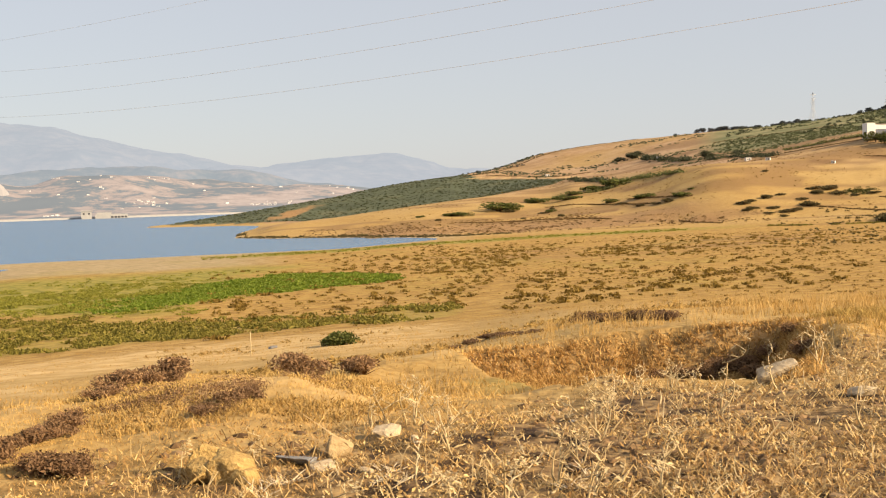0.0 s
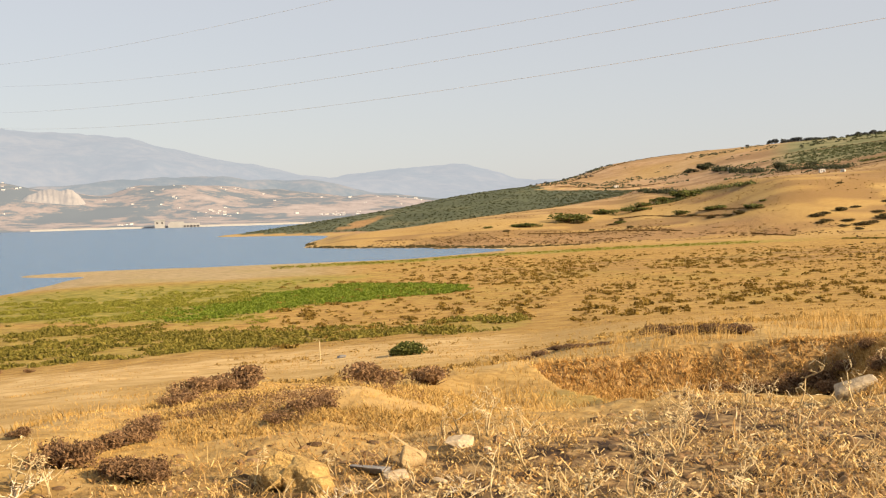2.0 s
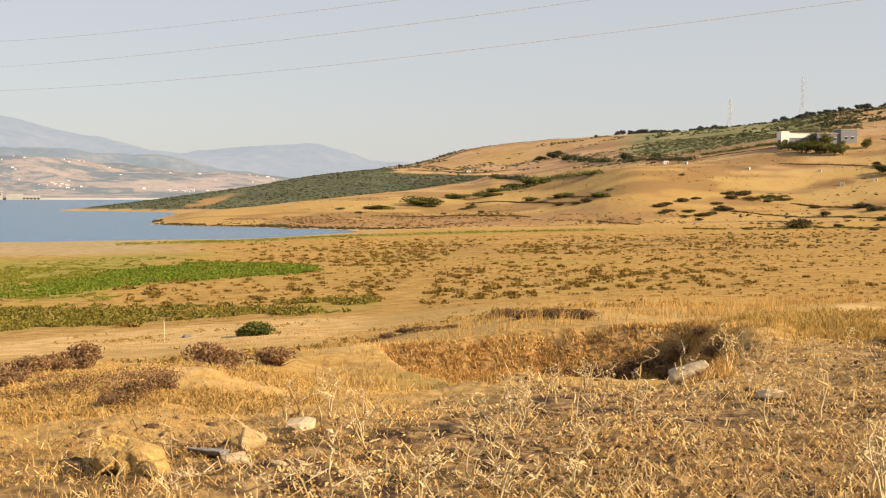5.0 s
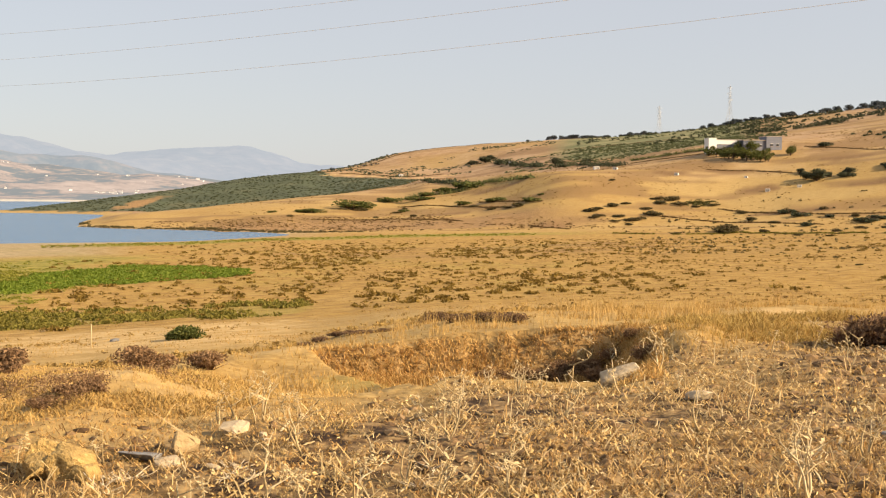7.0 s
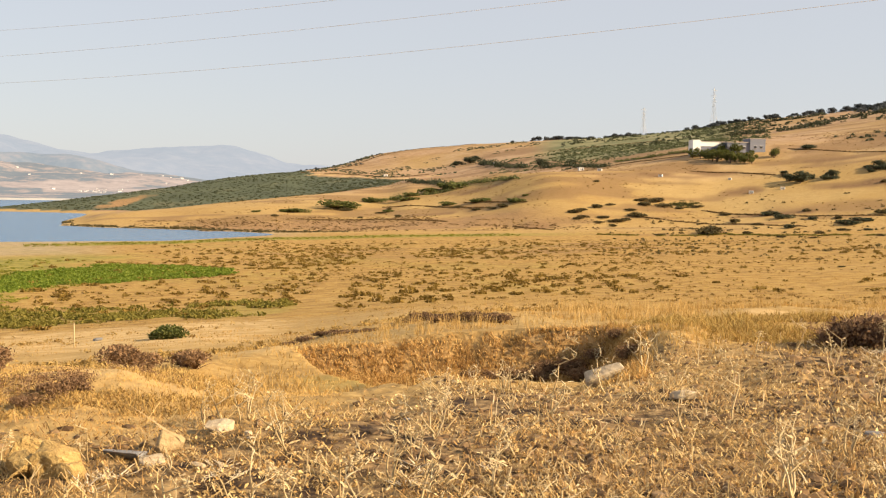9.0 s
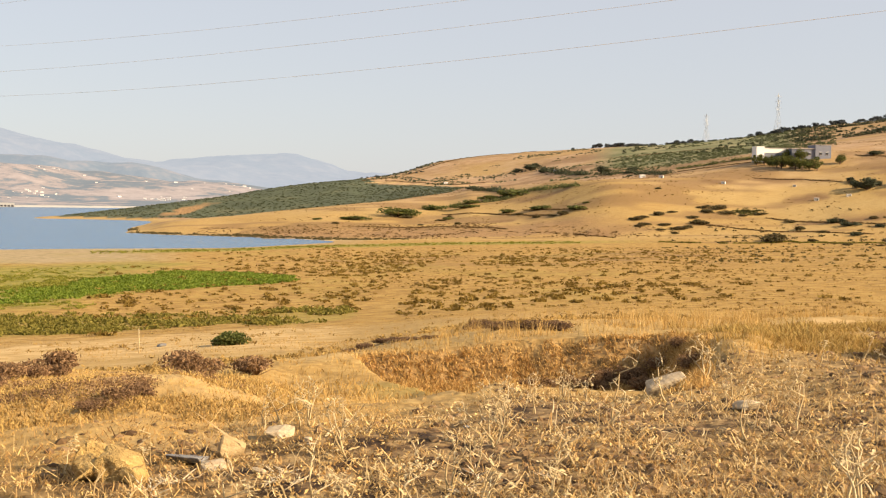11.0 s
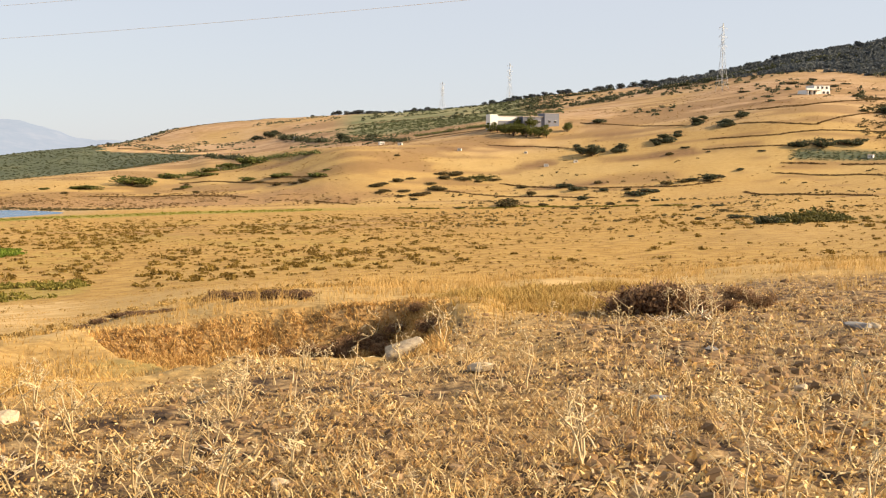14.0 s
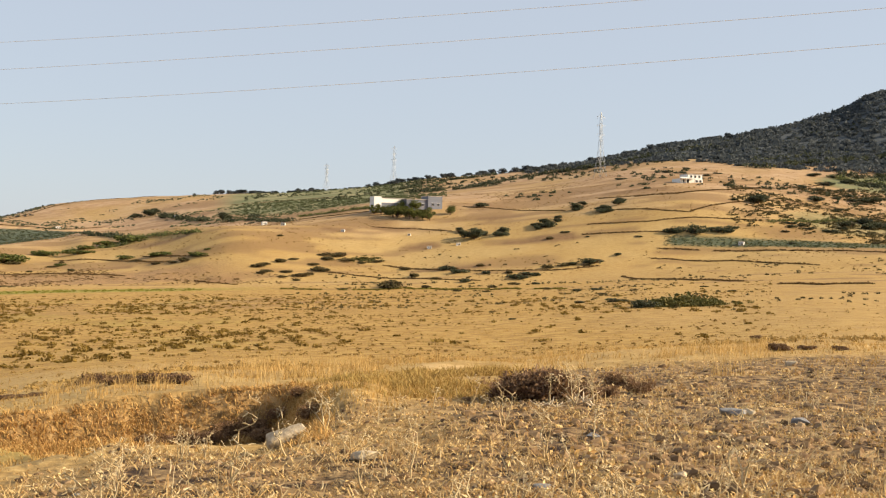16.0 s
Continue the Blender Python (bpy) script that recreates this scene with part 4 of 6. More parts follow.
def dead_branch(seed):
    """A bleached fallen branch with twigs, 1 long."""
    random.seed(seed)
    root = thing("dead_branch", "bleached dead branch lying on dry stubble", "branch", "dead branches")
    paths = []
    for k in range(16):
        a = random.uniform(-0.9, 0.9) + (math.pi if k % 3 == 0 else 0)
        p, d = Vector((random.uniform(-0.3, 0.3), random.uniform(-0.08, 0.08), 0.02)), Vector((math.cos(a), math.sin(a) * 0.6, random.uniform(0.05, 0.7))).normalized()
        path = [p]
        for j in range(4):
            d = (d + Vector((random.uniform(-0.4, 0.4), random.uniform(-0.4, 0.4), random.uniform(-0.25, 0.25)))).normalized()
            path.append(path[-1] + d * random.uniform(0.05, 0.13))
        paths.append((path, [0.02, 0.017, 0.013, 0.009, 0.003]))
    for k, path in enumerate(paths):
        part("twig", tube_bundle([path], BLEACHED, "twig"), root)
    return root


def stone(name, label, material, seed, sx, sy, sz, rough=0.04):
    """An angular stone: the hull of some random points, with worn edges."""
    random.seed(seed)
    bm = bmesh.new()
    for k in range(16):
        d = Vector((random.uniform(-1, 1), random.uniform(-1, 1), random.uniform(-1, 1)))
        d = d / max(abs(d.x), abs(d.y), abs(d.z)) * random.uniform(0.75, 1.0)
        bm.verts.new((d.x * sx / 2, d.y * sy / 2, d.z * sz / 2 + sz * 0.3))
    got = bmesh.ops.convex_hull(bm, input=bm.verts)
    bmesh.ops.delete(bm, geom=[v for v in got["geom_interior"] if isinstance(v, bmesh.types.BMVert)], context="VERTS")
    bmesh.ops.bevel(bm, geom=bm.edges[:], offset=min(sx, sy, sz) * 0.06, segments=1, affect="EDGES")
    bmesh.ops.subdivide_edges(bm, edges=bm.edges[:], cuts=1, use_grid_fill=True)
    for v in bm.verts:
        v.co += noise.noise_vector(v.co * 9 + Vector((seed, 0, 0))) * rough * min(sx, sy, sz)
    bmesh.ops.triangulate(bm, faces=bm.faces[:])
    me = bpy.data.meshes.new(name)
    bm.to_mesh(me)
    bm.free()
    me.materials.append(material)
    return tagged(new(name, me), label, "stone", "stones")


def put(proto, used, bearing, reach, size, tall=None, sink=0.0, turn=None, label="", group=""):
    """The proto, or a copy of it once it is in use, on the land at a bearing and range."""
    p = at(bearing, reach)
    p.z -= sink
    turn = random.uniform(0, 6.28) if turn is None else turn
    m = Matrix.LocRotScale(p, Euler((0, 0, turn)), (size, size, tall or size))
    if proto in used:
        ob = copy_thing(proto, m @ Matrix.Diagonal((*proto.scale, 1)).inverted())
    else:
        used.add(proto)
        proto.matrix_basis = m
        ob = proto
    return tagged(ob, label, "", group)


def put_all(protos, places, tall=(0.9, 1.1), sink=0.03, label="", group=""):
    used = set()
    for i, (b, r, w) in enumerate(places):
        random.seed(i * 31 + int(r))
        put(protos[i % len(protos)], used, b, r, w, w * random.uniform(*tall), w * sink, label=label, group=group)


def clumps(name, label, places, widths, material, per=26, flat=0.55, category="scrub", leaf=0.16):
    """Many low clumps of leaves on the land, too many to count."""
    n = len(places)
    d = rng.normal(size=(n, per, 3))
    d /= np.linalg.norm(d, axis=2, keepdims=True)
    d *= rng.uniform(0.35, 1.0, (n, per, 1))
    d[:, :, 2] = np.abs(d[:, :, 2]) * flat * 2 * rng.uniform(0.6, 1.1, (n, 1))
    w = np.asarray(widths)[:, None, None]
    c = places[:, None, :] + d * w * 0.5 + [0, 0, 0.05]
    p, f = leaves(c.reshape(-1, 3), np.repeat(widths, per) * leaf)
    return tagged(new(name, mesh_from(name, p, f, material, False)), label, category, kind="stuff")


# ---- things on the rise near the eye ----
STONES = [
    (7.55, 6.95, 0.27), (5.5, 7.1, 0.2), (6.3, 6.78, 0.17), (3.05, 7.55, 0.2), (1.63, 7.3, 0.075), (-16.35, 11.7, 0.48),
    (-38.24, 12.56, 0.31), (-38.94, 12.63, 0.19), (-20.25, 9.16, 0.24), (1.53, 7.19, 0.08), (-40.93, 20.75, 0.23), (-35.75, 8.63, 0.13),
    (-29.05, 8.02, 0.14), (-10.15, 5.75, 0.11), (8.74, 57.68, 0.57), (4.02, 6.6, 0.1), (-6.3, 7.97, 0.07), (-6.28, 7.96, 0.09),
    (-41.48, 12.12, 0.24), (-31.56, 10.51, 0.14)]


def build_stones():
    kinds = [(ROCK_GREY, "dark grey split stone slab in the dry stubble", 0.34, 0.75), (ROCK_OCHRE, "pale ochre angular stone among dry stalks", 0.85, 0.7),
             (ROCK_PALE, "flat pale stone lying in the dry stubble", 0.4, 0.7), (ROCK_PALE, "whitish rounded stone on trodden earth", 0.5, 0.8),
             (ROCK_PALE, "long pale stone slab leaning on the lip of the pit", 0.36, 0.55)]
    order = [0, 1, 2, 3, 3, 4, 0, 2, 3, 3, 3, 3, 0, 3, 0, 2, 0, 1, 0, 0]
    for i, (b, r, w) in enumerate(STONES):
        material, label, tall, deep = kinds[order[i % len(order)]]
        ob = stone("stone", label, material, (40 if i == 0 else 47) + i, w, w * deep, w * tall)
        p = at(b, r)
        roll, pitch = LAID.get(i, (0, 0))
        ob.matrix_basis = pose(p.x, p.y, p.z + w * (0.1 if i == 5 else 0.02), pitch, roll, b + (i * 37) % 50 - 25)


LAID = {0: (-4, 12), 1: (10, -6), 5: (-20, 4)}   # how a few of the stones lean
build_stones()
for k, (b_, r_, w_, h_) in enumerate(((10.9, 6.75, 0.3, 0.24), (12.2, 6.8, 0.22, 0.2), (10.0, 6.6, 0.16, 0.13), (11.9, 7.05, 0.26, 0.27))):
    clod = stone("earth_clod", "crumbling ochre clod of earth beside stones", EARTH, 91 + k, w_, w_ * 0.9, h_, 0.2)
    clod.matrix_basis = Matrix.Translation(at(b_, r_) - Vector((0, 0, 0.02))) @ Matrix.Rotation(k * 1.3, 4, "Z")

random.seed(5)
THISTLES = [
    (25.65, 7.39, 0.27), (25.01, 7.31, 0.29), (24.35, 7.37, 0.31), (23.68, 7.43, 0.28), (26.17, 7.38, 0.22), (23.04, 7.25, 0.25),
    (24.72, 7.54, 0.26), (23.93, 7.58, 0.23), (25.38, 7.51, 0.24), (2.84, 7.79, 0.33), (3.8, 7.7, 0.25), (1.59, 7.83, 0.31),
    (-0.08, 7.01, 0.35), (9.31, 6.92, 0.24), (1.98, 7.76, 0.29), (3.54, 7.73, 0.27), (-0.28, 6.83, 0.3), (13.4, 6.98, 0.29),
    (-6.78, 6.62, 0.29), (-8.16, 7.91, 0.27), (-9.74, 8.68, 0.26), (-11.04, 9.45, 0.23), (-11.81, 9.45, 0.21), (1.48, 9.51, 0.28),
    (-0.32, 8.2, 0.24), (-11.23, 9.5, 0.24), (-12.36, 9.44, 0.23), (-7.91, 8.64, 0.26), (-9.84, 9.41, 0.21), (-14.57, 17.36, 0.43),
    (-15.99, 16.85, 0.38), (-29.37, 13.79, 0.48), (-30.61, 13.63, 0.44), (-31.55, 13.86, 0.38), (-13.64, 8.27, 0.45), (-22.46, 8.39, 0.37),
    (-30.29, 7.88, 0.35), (-29, 10.69, 0.32), (-33.28, 15.57, 0.31), (-17.23, 6.52, 0.19), (-25.19, 6.61, 0.2), (-39.52, 10.91, 0.43)]
THISTLE_KINDS = [thistle(s) for s in (1, 2, 3, 4, 5, 6, 7)]


def build_thistles():
    used = set()
    for i, (b, r, tall) in enumerate(THISTLES):
        random.seed(i)
        put(THISTLE_KINDS[i % 7], used, b, r, tall * 1.1, tall * 1.1)
    b, r, _ = scatter(190, -50, 32, 4.7, 18, 0)
    for i in range(190):
        if r[i] < stubble_reach(b[i]) * (0.72 if b[i] > -9 else 0.9):
            random.seed(100 + i)
            s = random.uniform(0.16, 0.42)
            put(THISTLE_KINDS[i % 7], used, b[i], r[i], s * 1.1, s)


build_thistles()


def stake(bearing, reach, tall):
    p, f = tube([(0, 0, -0.1), (0.01, 0, tall * 0.5), (0.0, 0.015, tall)], [0.024, 0.021, 0.017], 7)
    ob = new("wooden_stake", mesh_from("wooden_stake", p, f, THISTLE))
    ob.matrix_basis = Matrix.Translation(at(bearing, reach))
    return tagged(ob, "thin weathered wooden stake in the pale grass", "stake")


stake(9.80, 50.1, 1.04)
put_all([dead_branch(1), dead_branch(2)], [
    (9.45, 6.35, 0.38), (8.53, 6.51, 0.32), (2.99, 6.6, 0.23), (2.3, 6.36, 0.19), (-6.92, 6.5, 0.35), (-6.63, 6.12, 0.27),
    (-30.19, 6.72, 0.3), (-30.88, 13.82, 0.75), (-29.24, 13.54, 0.54), (24.74, 7.34, 0.47), (23.54, 7.54, 0.34), (8.87, 6.57, 0.19),
    (3.18, 6.42, 0.25), (-10.72, 6.52, 0.19), (-30.42, 8.07, 0.24)], (0.7, 1.0))
put_all([twiggy("withered_bush", "low withered brown bush on the golden bank", s) for s in (1, 2, 3)] + [bush("withered_bush", "half-dry russet bush on the golden bank", BROWN_LEAF, s, 0.035, 1500, 0.5, 7) for s in (5, 6)],
        [(b, r, w * 1.4) for b, r, w in [
    (14.78, 12.19, 0.3), (16.62, 10.94, 0.25), (18.47, 9.13, 0.27), (19.03, 8.77, 0.22), (21.37, 8.31, 0.23), (21.91, 8.2, 0.2),
    (18.41, 7.46, 0.26), (19.91, 7.62, 0.23), (13.93, 13.13, 0.49), (16.05, 11.73, 0.35), (17.18, 10.73, 0.2), (19.86, 8.6, 0.26),
    (22.45, 8.01, 0.34), (24.12, 9.12, 0.17), (7.27, 12.03, 0.45), (4.27, 14.87, 0.46), (12.18, 9.01, 0.2), (9.89, 9.46, 0.26), (10.8, 9.3, 0.22),
    (19.23, 7.54, 0.3), (27.68, 91, 1.1), (25.11, 92, 0.9), (26.4, 94, 0.8), (23.6, 90, 0.7), (28.3, 95, 0.9)]], (0.75, 1.0), 0.0, group="withered bushes")
put_all([bush("green_bush", "rounded green bush in dry grass", SHRUB_LEAF, 4, 0.045, 1600, 0.5)], [(b, r, w * 1.25) for b, r, w in [
    (5.62, 50.55, 1.65), (28.37, 31.2, 1.36)]], (0.7, 0.8))
# Those along the pit wall are mostly added to imitate its shade.
put_all([twiggy("brush_and_shade", "brown tangled brush in a hollow, partly standing in for shade", s, BROWN_LEAF, 120, 0.6) for s in (11, 12)], [
    (-32.74, 16.36, 0.57), (-33.81, 15.44, 0.46), (-17.56, 14.38, 0.5)] + [(-13.4, 17.2, 0.6), (-14.6, 17.2, 0.7), (-15.9, 17.2, 0.5), (-9.4, 17.1, 0.35), (-10.6, 17.0, 0.45), (-11.7, 17.0, 0.5), (-12.6, 16.8, 0.6), (-15.2, 16.6, 0.55), (-1.0, 16.9, 0.3), (-16.9, 17.3, 0.4)], (0.8, 1.0), 0.03, group="dark brush")
put_all([twiggy("dead_bush", "dead dark bush behind bleached thistle branches", 15, DARK_LEAF, 200, 0.75)], [(-28.2, 14.2, 0.8), (-29.0, 14.3, 0.85), (-29.7, 14.4, 0.6)], (1.0, 1.2), 0.03)
put_all([twiggy("dead_bush", "airy russet dead bush beside bleached branches", s, BROWN_LEAF, 150, 0.7, 700) for s in (16, 17)], [
    (-26.9, 14.1, 0.6), (-29.3, 14.1, 0.7), (-30.2, 14.2, 0.65), (-31.2, 14.4, 0.5), (-32.2, 14.6, 0.35)], (0.95, 1.15), 0.03)
put_all([twiggy("low_brush", "low dark withered brush along the brow", s, DARK_LEAF, 140, 0.42) for s in (13, 14)], [
    (-40.4, 26.2, 0.6), (-41.6, 26.6, 0.5), (-43.2, 26.4, 0.45), (-39.35, 96, 1.3), (-6.85, 26.72, 0.79), (-8.03, 21.63, 0.86),
    (-9.59, 21.25, 0.74), (-10.88, 20.75, 0.72), (-0.4, 29.0, 0.6), (-1.27, 28.0, 0.6), (-2.1, 26.4, 0.55), (-2.91, 25.82, 0.6), (-3.8, 24.6, 0.5), (-4.54, 23.6, 0.45), (-33.01, 16.26, 0.56)], (0.7, 1.0), 0.02, group="low brush")


def within(p):
    """Whether each place lies in the trampled stubble, with a ragged edge."""
    return np.hypot(p[:, 0], p[:, 1]) < stubble_reach(np.degrees(np.arctan2(-p[:, 0], p[:, 1]))) * rng.uniform(0.82, 1.1, len(p))


def build_near_grass():
    # upright stubble and tufts on the rise
    b, r, p = scatter(9000, -52, 34, 4.5, 34, 0)
    q = np.repeat(p, 9, 0) + rng.normal(size=(len(p) * 9, 3)) * [0.06, 0.06, 0]
    q[:, 2] = height(q[:, 0], q[:, 1]) - 0.01
    reach = np.repeat(r, 9)
    keep = (grain(q[:, 0], q[:, 1], 1.2, 41) > rng.uniform(0.42, 0.7, len(q))) & within(q)
    q, reach = q[keep], reach[keep]
    n = len(q)
    pts, f = blades(q, rng.uniform(0.02, 0.1, n), rng.uniform(0.003, 0.008, n) + reach * 0.0003, rng.uniform(0, 0.9, n))
    tagged(new("dry_grass", mesh_from("dry_grass", pts, f, STRAW, False)), "dry straw-coloured grass tufts on the rise", "grass", kind="stuff")
    # fallen stalks and broken leaves
    b, r, p = scatter(100000, -52, 34, 4.3, 26, 0)
    keep = (grain(p[:, 0], p[:, 1], 1.0, 42) * 0.5 + grain(p[:, 0], p[:, 1], 0.3, 62, 2) * 0.5 > rng.uniform(0.42, 0.53, len(p))) & within(p)
    p, r = p[keep], r[keep]
    n = len(p)
    p[:, 2] += 0.006
    long = rng.uniform(0, 1, n) < 0.14
    pts, f = blades(p, np.where(long, rng.uniform(0.1, 0.3, n), rng.uniform(0.02, 0.09, n)), np.where(long, rng.uniform(0.003, 0.007, n), rng.uniform(0.004, 0.011, n)) + r * 0.0002, rng.uniform(1.1, 1.75, n))
    tagged(new("stalk_litter", mesh_from("stalk_litter", pts, f, LITTER, False)), "trampled brown stalks and leaf litter", "litter", kind="stuff")
    # crumpled pale leaves
    b, r, p = scatter(80000, -52, 34, 4.3, 26, 0)
    p = p[(grain(p[:, 0], p[:, 1], 0.9, 44) * 0.5 + grain(p[:, 0], p[:, 1], 0.35, 65, 2) * 0.5 - step(3, 9, b) * 0.12 > rng.uniform(0.44, 0.54, len(p))) & within(p)]
    p[:, 2] += rng.uniform(0.0, 0.03, len(p))
    pts, f = leaves(p, 0.0125 * (1 + 0.7 * step(20, 32, np.degrees(np.arctan2(p[:, 0], p[:, 1])))), 0.8)
    tagged(new("leaf_litter", mesh_from("leaf_litter", pts, f, LEAF_LITTER, False)), "crumpled pale dry leaves over the stubble", "litter", kind="stuff")
    # crumbled clods of earth and small stones
    b, r, p = scatter(24000, -52, 34, 4.3, 20, 0)
    keep = grain(p[:, 0], p[:, 1], 2.0, 45) + step(15, 30, -b) * 0.15 > rng.uniform(0.4, 0.6, len(p))
    p = p[keep & within(p)]
    n = len(p)
    g = (1 + 5 ** 0.5) / 2
    ball = np.array([(-1, g, 0), (1, g, 0), (-1, -g, 0), (1, -g, 0), (0, -1, g), (0, 1, g), (0, -1, -g), (0, 1, -g), (g, 0, -1), (g, 0, 1), (-g, 0, -1), (-g, 0, 1)]) / 1.9
    sides = np.array([(0, 11, 5), (0, 5, 1), (0, 1, 7), (0, 7, 10), (0, 10, 11), (1, 5, 9), (5, 11, 4), (11, 10, 2), (10, 7, 6), (7, 1, 8), (3, 9, 4), (3, 4, 2), (3, 2, 6), (3, 6, 8), (3, 8, 9), (4, 9, 5), (2, 4, 11), (6, 2, 10), (8, 6, 7), (9, 8, 1)])
    big = ((0.007 + 0.05 * rng.uniform(0, 1, n) ** 3) * (1 + 0.7 * step(20, 32, np.degrees(np.arctan2(p[:, 0], p[:, 1])))))[:, None, None]
    squash = rng.uniform(0.5, 1.3, (n, 1, 3)) * [1, 1, 0.6]
    pts = (p[:, None, :] + ball * squash * rng.uniform(0.7, 1.25, (n, 12, 3)) * big).reshape(-1, 3)
    f = (np.arange(n)[:, None, None] * 12 + sides).reshape(-1, 3)
    tagged(new("earth_crumbs", mesh_from("earth_crumbs", pts, f, CRUMB, False)), "crumbled clods and small stones in the stubble", "clods", kind="stuff")
    # rusty weeds on the spoil heap and the pit's walls
    b, r, p = scatter(26000, -21, 22, 8.2, 20, 0)
    heap = np.hypot((b - 10) / 9, (r - 10.6) / 2.6) < 1
    cut = (b > -11) & (b < -1) & (r > 16.3) & (r < 17.5)
    keep = (heap & (grain(p[:, 0], p[:, 1], 0.9, 46) > 0.42)) | (cut & (grain(p[:, 0], p[:, 1], 0.5, 46) > 0.45))
    q = np.repeat(p[keep], 7, 0) + rng.normal(size=(keep.sum() * 7, 3)) * [0.05, 0.05, 0]
    q[:, 2] = height(q[:, 0], q[:, 1]) - 0.01
    n = len(q)
    inside = (np.hypot(q[:, 0], q[:, 1]) > 12.6) & (np.hypot(q[:, 0], q[:, 1]) < 17.2)
    pts, f = blades(q, rng.uniform(0.02, 0.1, n) * (1 + inside * 0.7), rng.uniform(0.005, 0.016, n), rng.uniform(0.5, 2.0, n))
    tagged(new("rusty_weeds", mesh_from("rusty_weeds", pts, f, WEED, False)), "rusty dry weeds on the earth banks", "weeds", kind="stuff")
    # short dry grass matted over the spoil heap, rusty weeds and low brush on it
    b, r, p = scatter(11000, -3, 25, 6.8, 14.6, 1)
    on = np.hypot((b - 10) / 13, (r - 10.0) / 4.2) + (grain(p[:, 0], p[:, 1], 0.6, 63, 3) - 0.5) * 1.0
    p = p[on < 1.05]
    q = np.repeat(p, 5, 0) + rng.normal(size=(len(p) * 5, 3)) * [0.03, 0.03, 0]
    q[:, 2] = height(q[:, 0], q[:, 1]) - 0.01
    n = len(q)
    pts, f = blades(q, rng.uniform(0.012, 0.055, n), rng.uniform(0.003, 0.009, n), rng.uniform(0.3, 1.8, n))
    tagged(new("heap_grass", mesh_from("heap_grass", pts, f, HEAP_WEED, False)), "short golden grass matted over the spoil heap", "grass", kind="stuff")
    b, r, p = scatter(6000, 1, 20, 7.6, 11.8, 1)
    p = p[np.hypot((b - 11) / 8.5, (r - 9.6) / 2.0) + (grain(p[:, 0], p[:, 1], 0.55, 64, 3) - 0.5) * 3.4 < 0.02]
    q = np.repeat(p, 12, 0) + rng.normal(size=(len(p) * 12, 3)) * [0.035, 0.035, 0]
    q[:, 2] = height(q[:, 0], q[:, 1]) + np.abs(rng.normal(size=len(q))) * 0.035
    pts, f = leaves(q, 0.0095, 0.6)
    tagged(new("heap_brush", mesh_from("heap_brush", pts, f, BROWN_LEAF, False)), "low russet brush on the spoil heap", "brush", kind="stuff")
    # roots, clods and weeds on the face of the cut
    b, r, p = scatter(2500, -17.5, -1.0, 16.6, 17.7, 1)
    p = np.concatenate([p, scatter(1500, -18.2, -16.4, 10.5, 17.5, 1)[2], scatter(500, -12, -3, 14.5, 16.6, 1)[2]])
    q = np.repeat(p, 6, 0) + rng.normal(size=(len(p) * 6, 3)) * [0.05, 0.05, 0]
    q[:, 2] = height(q[:, 0], q[:, 1])
    n = len(q)
    pts, f = blades(q, rng.uniform(0.03, 0.13, n), rng.uniform(0.008, 0.024, n), rng.uniform(0.3, 1.9, n))
    tagged(new("bank_weeds", mesh_from("bank_weeds", pts, f, BANK_WEED, False)), "rusty weeds and roots on the cut face of the pit", "weeds", kind="stuff")
    # thick bleached stalks, broken and curled
    b, r, p = scatter(4200, -52, 34, 4.3, 15, 0)
    p = p[(grain(p[:, 0], p[:, 1], 1.0, 47) - step(2, 8, b) * 0.1 > rng.uniform(0.46, 0.6, len(p))) & within(p)]
    pieces = []
    for x, y, z in p:
        a, up, long = rng.uniform(0, 6.28), rng.uniform(0.0, 1.0) ** 2, rng.uniform(0.04, 0.15)
        d, q, path = Vector((math.cos(a), math.sin(a), up)).normalized(), Vector((x, y, z - 0.005)), []
        for k in range(4):
            path.append(q.copy())
            q = q + d * long / 3
            d = (d + Vector(rng.normal(size=3) * 0.3)).normalized()
            q.z = max(q.z, z + 0.008)
        w = rng.uniform(0.003, 0.0085)
        pieces.append(tube(path, [w, w * 0.9, w * 0.75, w * 0.5], 4))
    pts, f = joined(pieces)
    tagged(new("broken_stalks", mesh_from("broken_stalks", pts, f, THISTLE, False)), "thick bleached thistle stalks broken over the stubble", "stalks", kind="stuff")
    # slender stalks still standing
    b, r, p = scatter(900, -52, 34, 4.5, 15, 0)
    p = p[(grain(p[:, 0], p[:, 1], 1.5, 50) - step(2, 8, b) * 0.1 > rng.uniform(0.4, 0.6, len(p))) & within(p)]
    pieces = []
    for x, y, z in p:
        d, q, long, path = Vector((rng.normal() * 0.22, rng.normal() * 0.22, 1)).normalized(), Vector((x, y, z - 0.01)), rng.uniform(0.07, 0.26), []
        for k in range(5):
            path.append(q.copy())
            q = q + d * long / 4
            d = (d + Vector((rng.normal(), rng.normal(), 0)) * 0.16).normalized()
        w = rng.uniform(0.002, 0.0045)
        pieces.append(tube(path, [w, w, w * 0.9, w * 0.8, w * 0.5], 4))
        if rng.uniform() < 0.5:
            side = path[3] + Vector((rng.normal(), rng.normal(), 0.8)) * 0.035
            pieces.append(tube([path[2], (path[2] + side) / 2, side], [w * 0.7, w * 0.6, w * 0.4], 4))
    pts, f = joined(pieces)
    tagged(new("standing_stalks", mesh_from("standing_stalks", pts, f, THISTLE, False)), "slender pale stalks standing in the stubble", "stalks", kind="stuff")
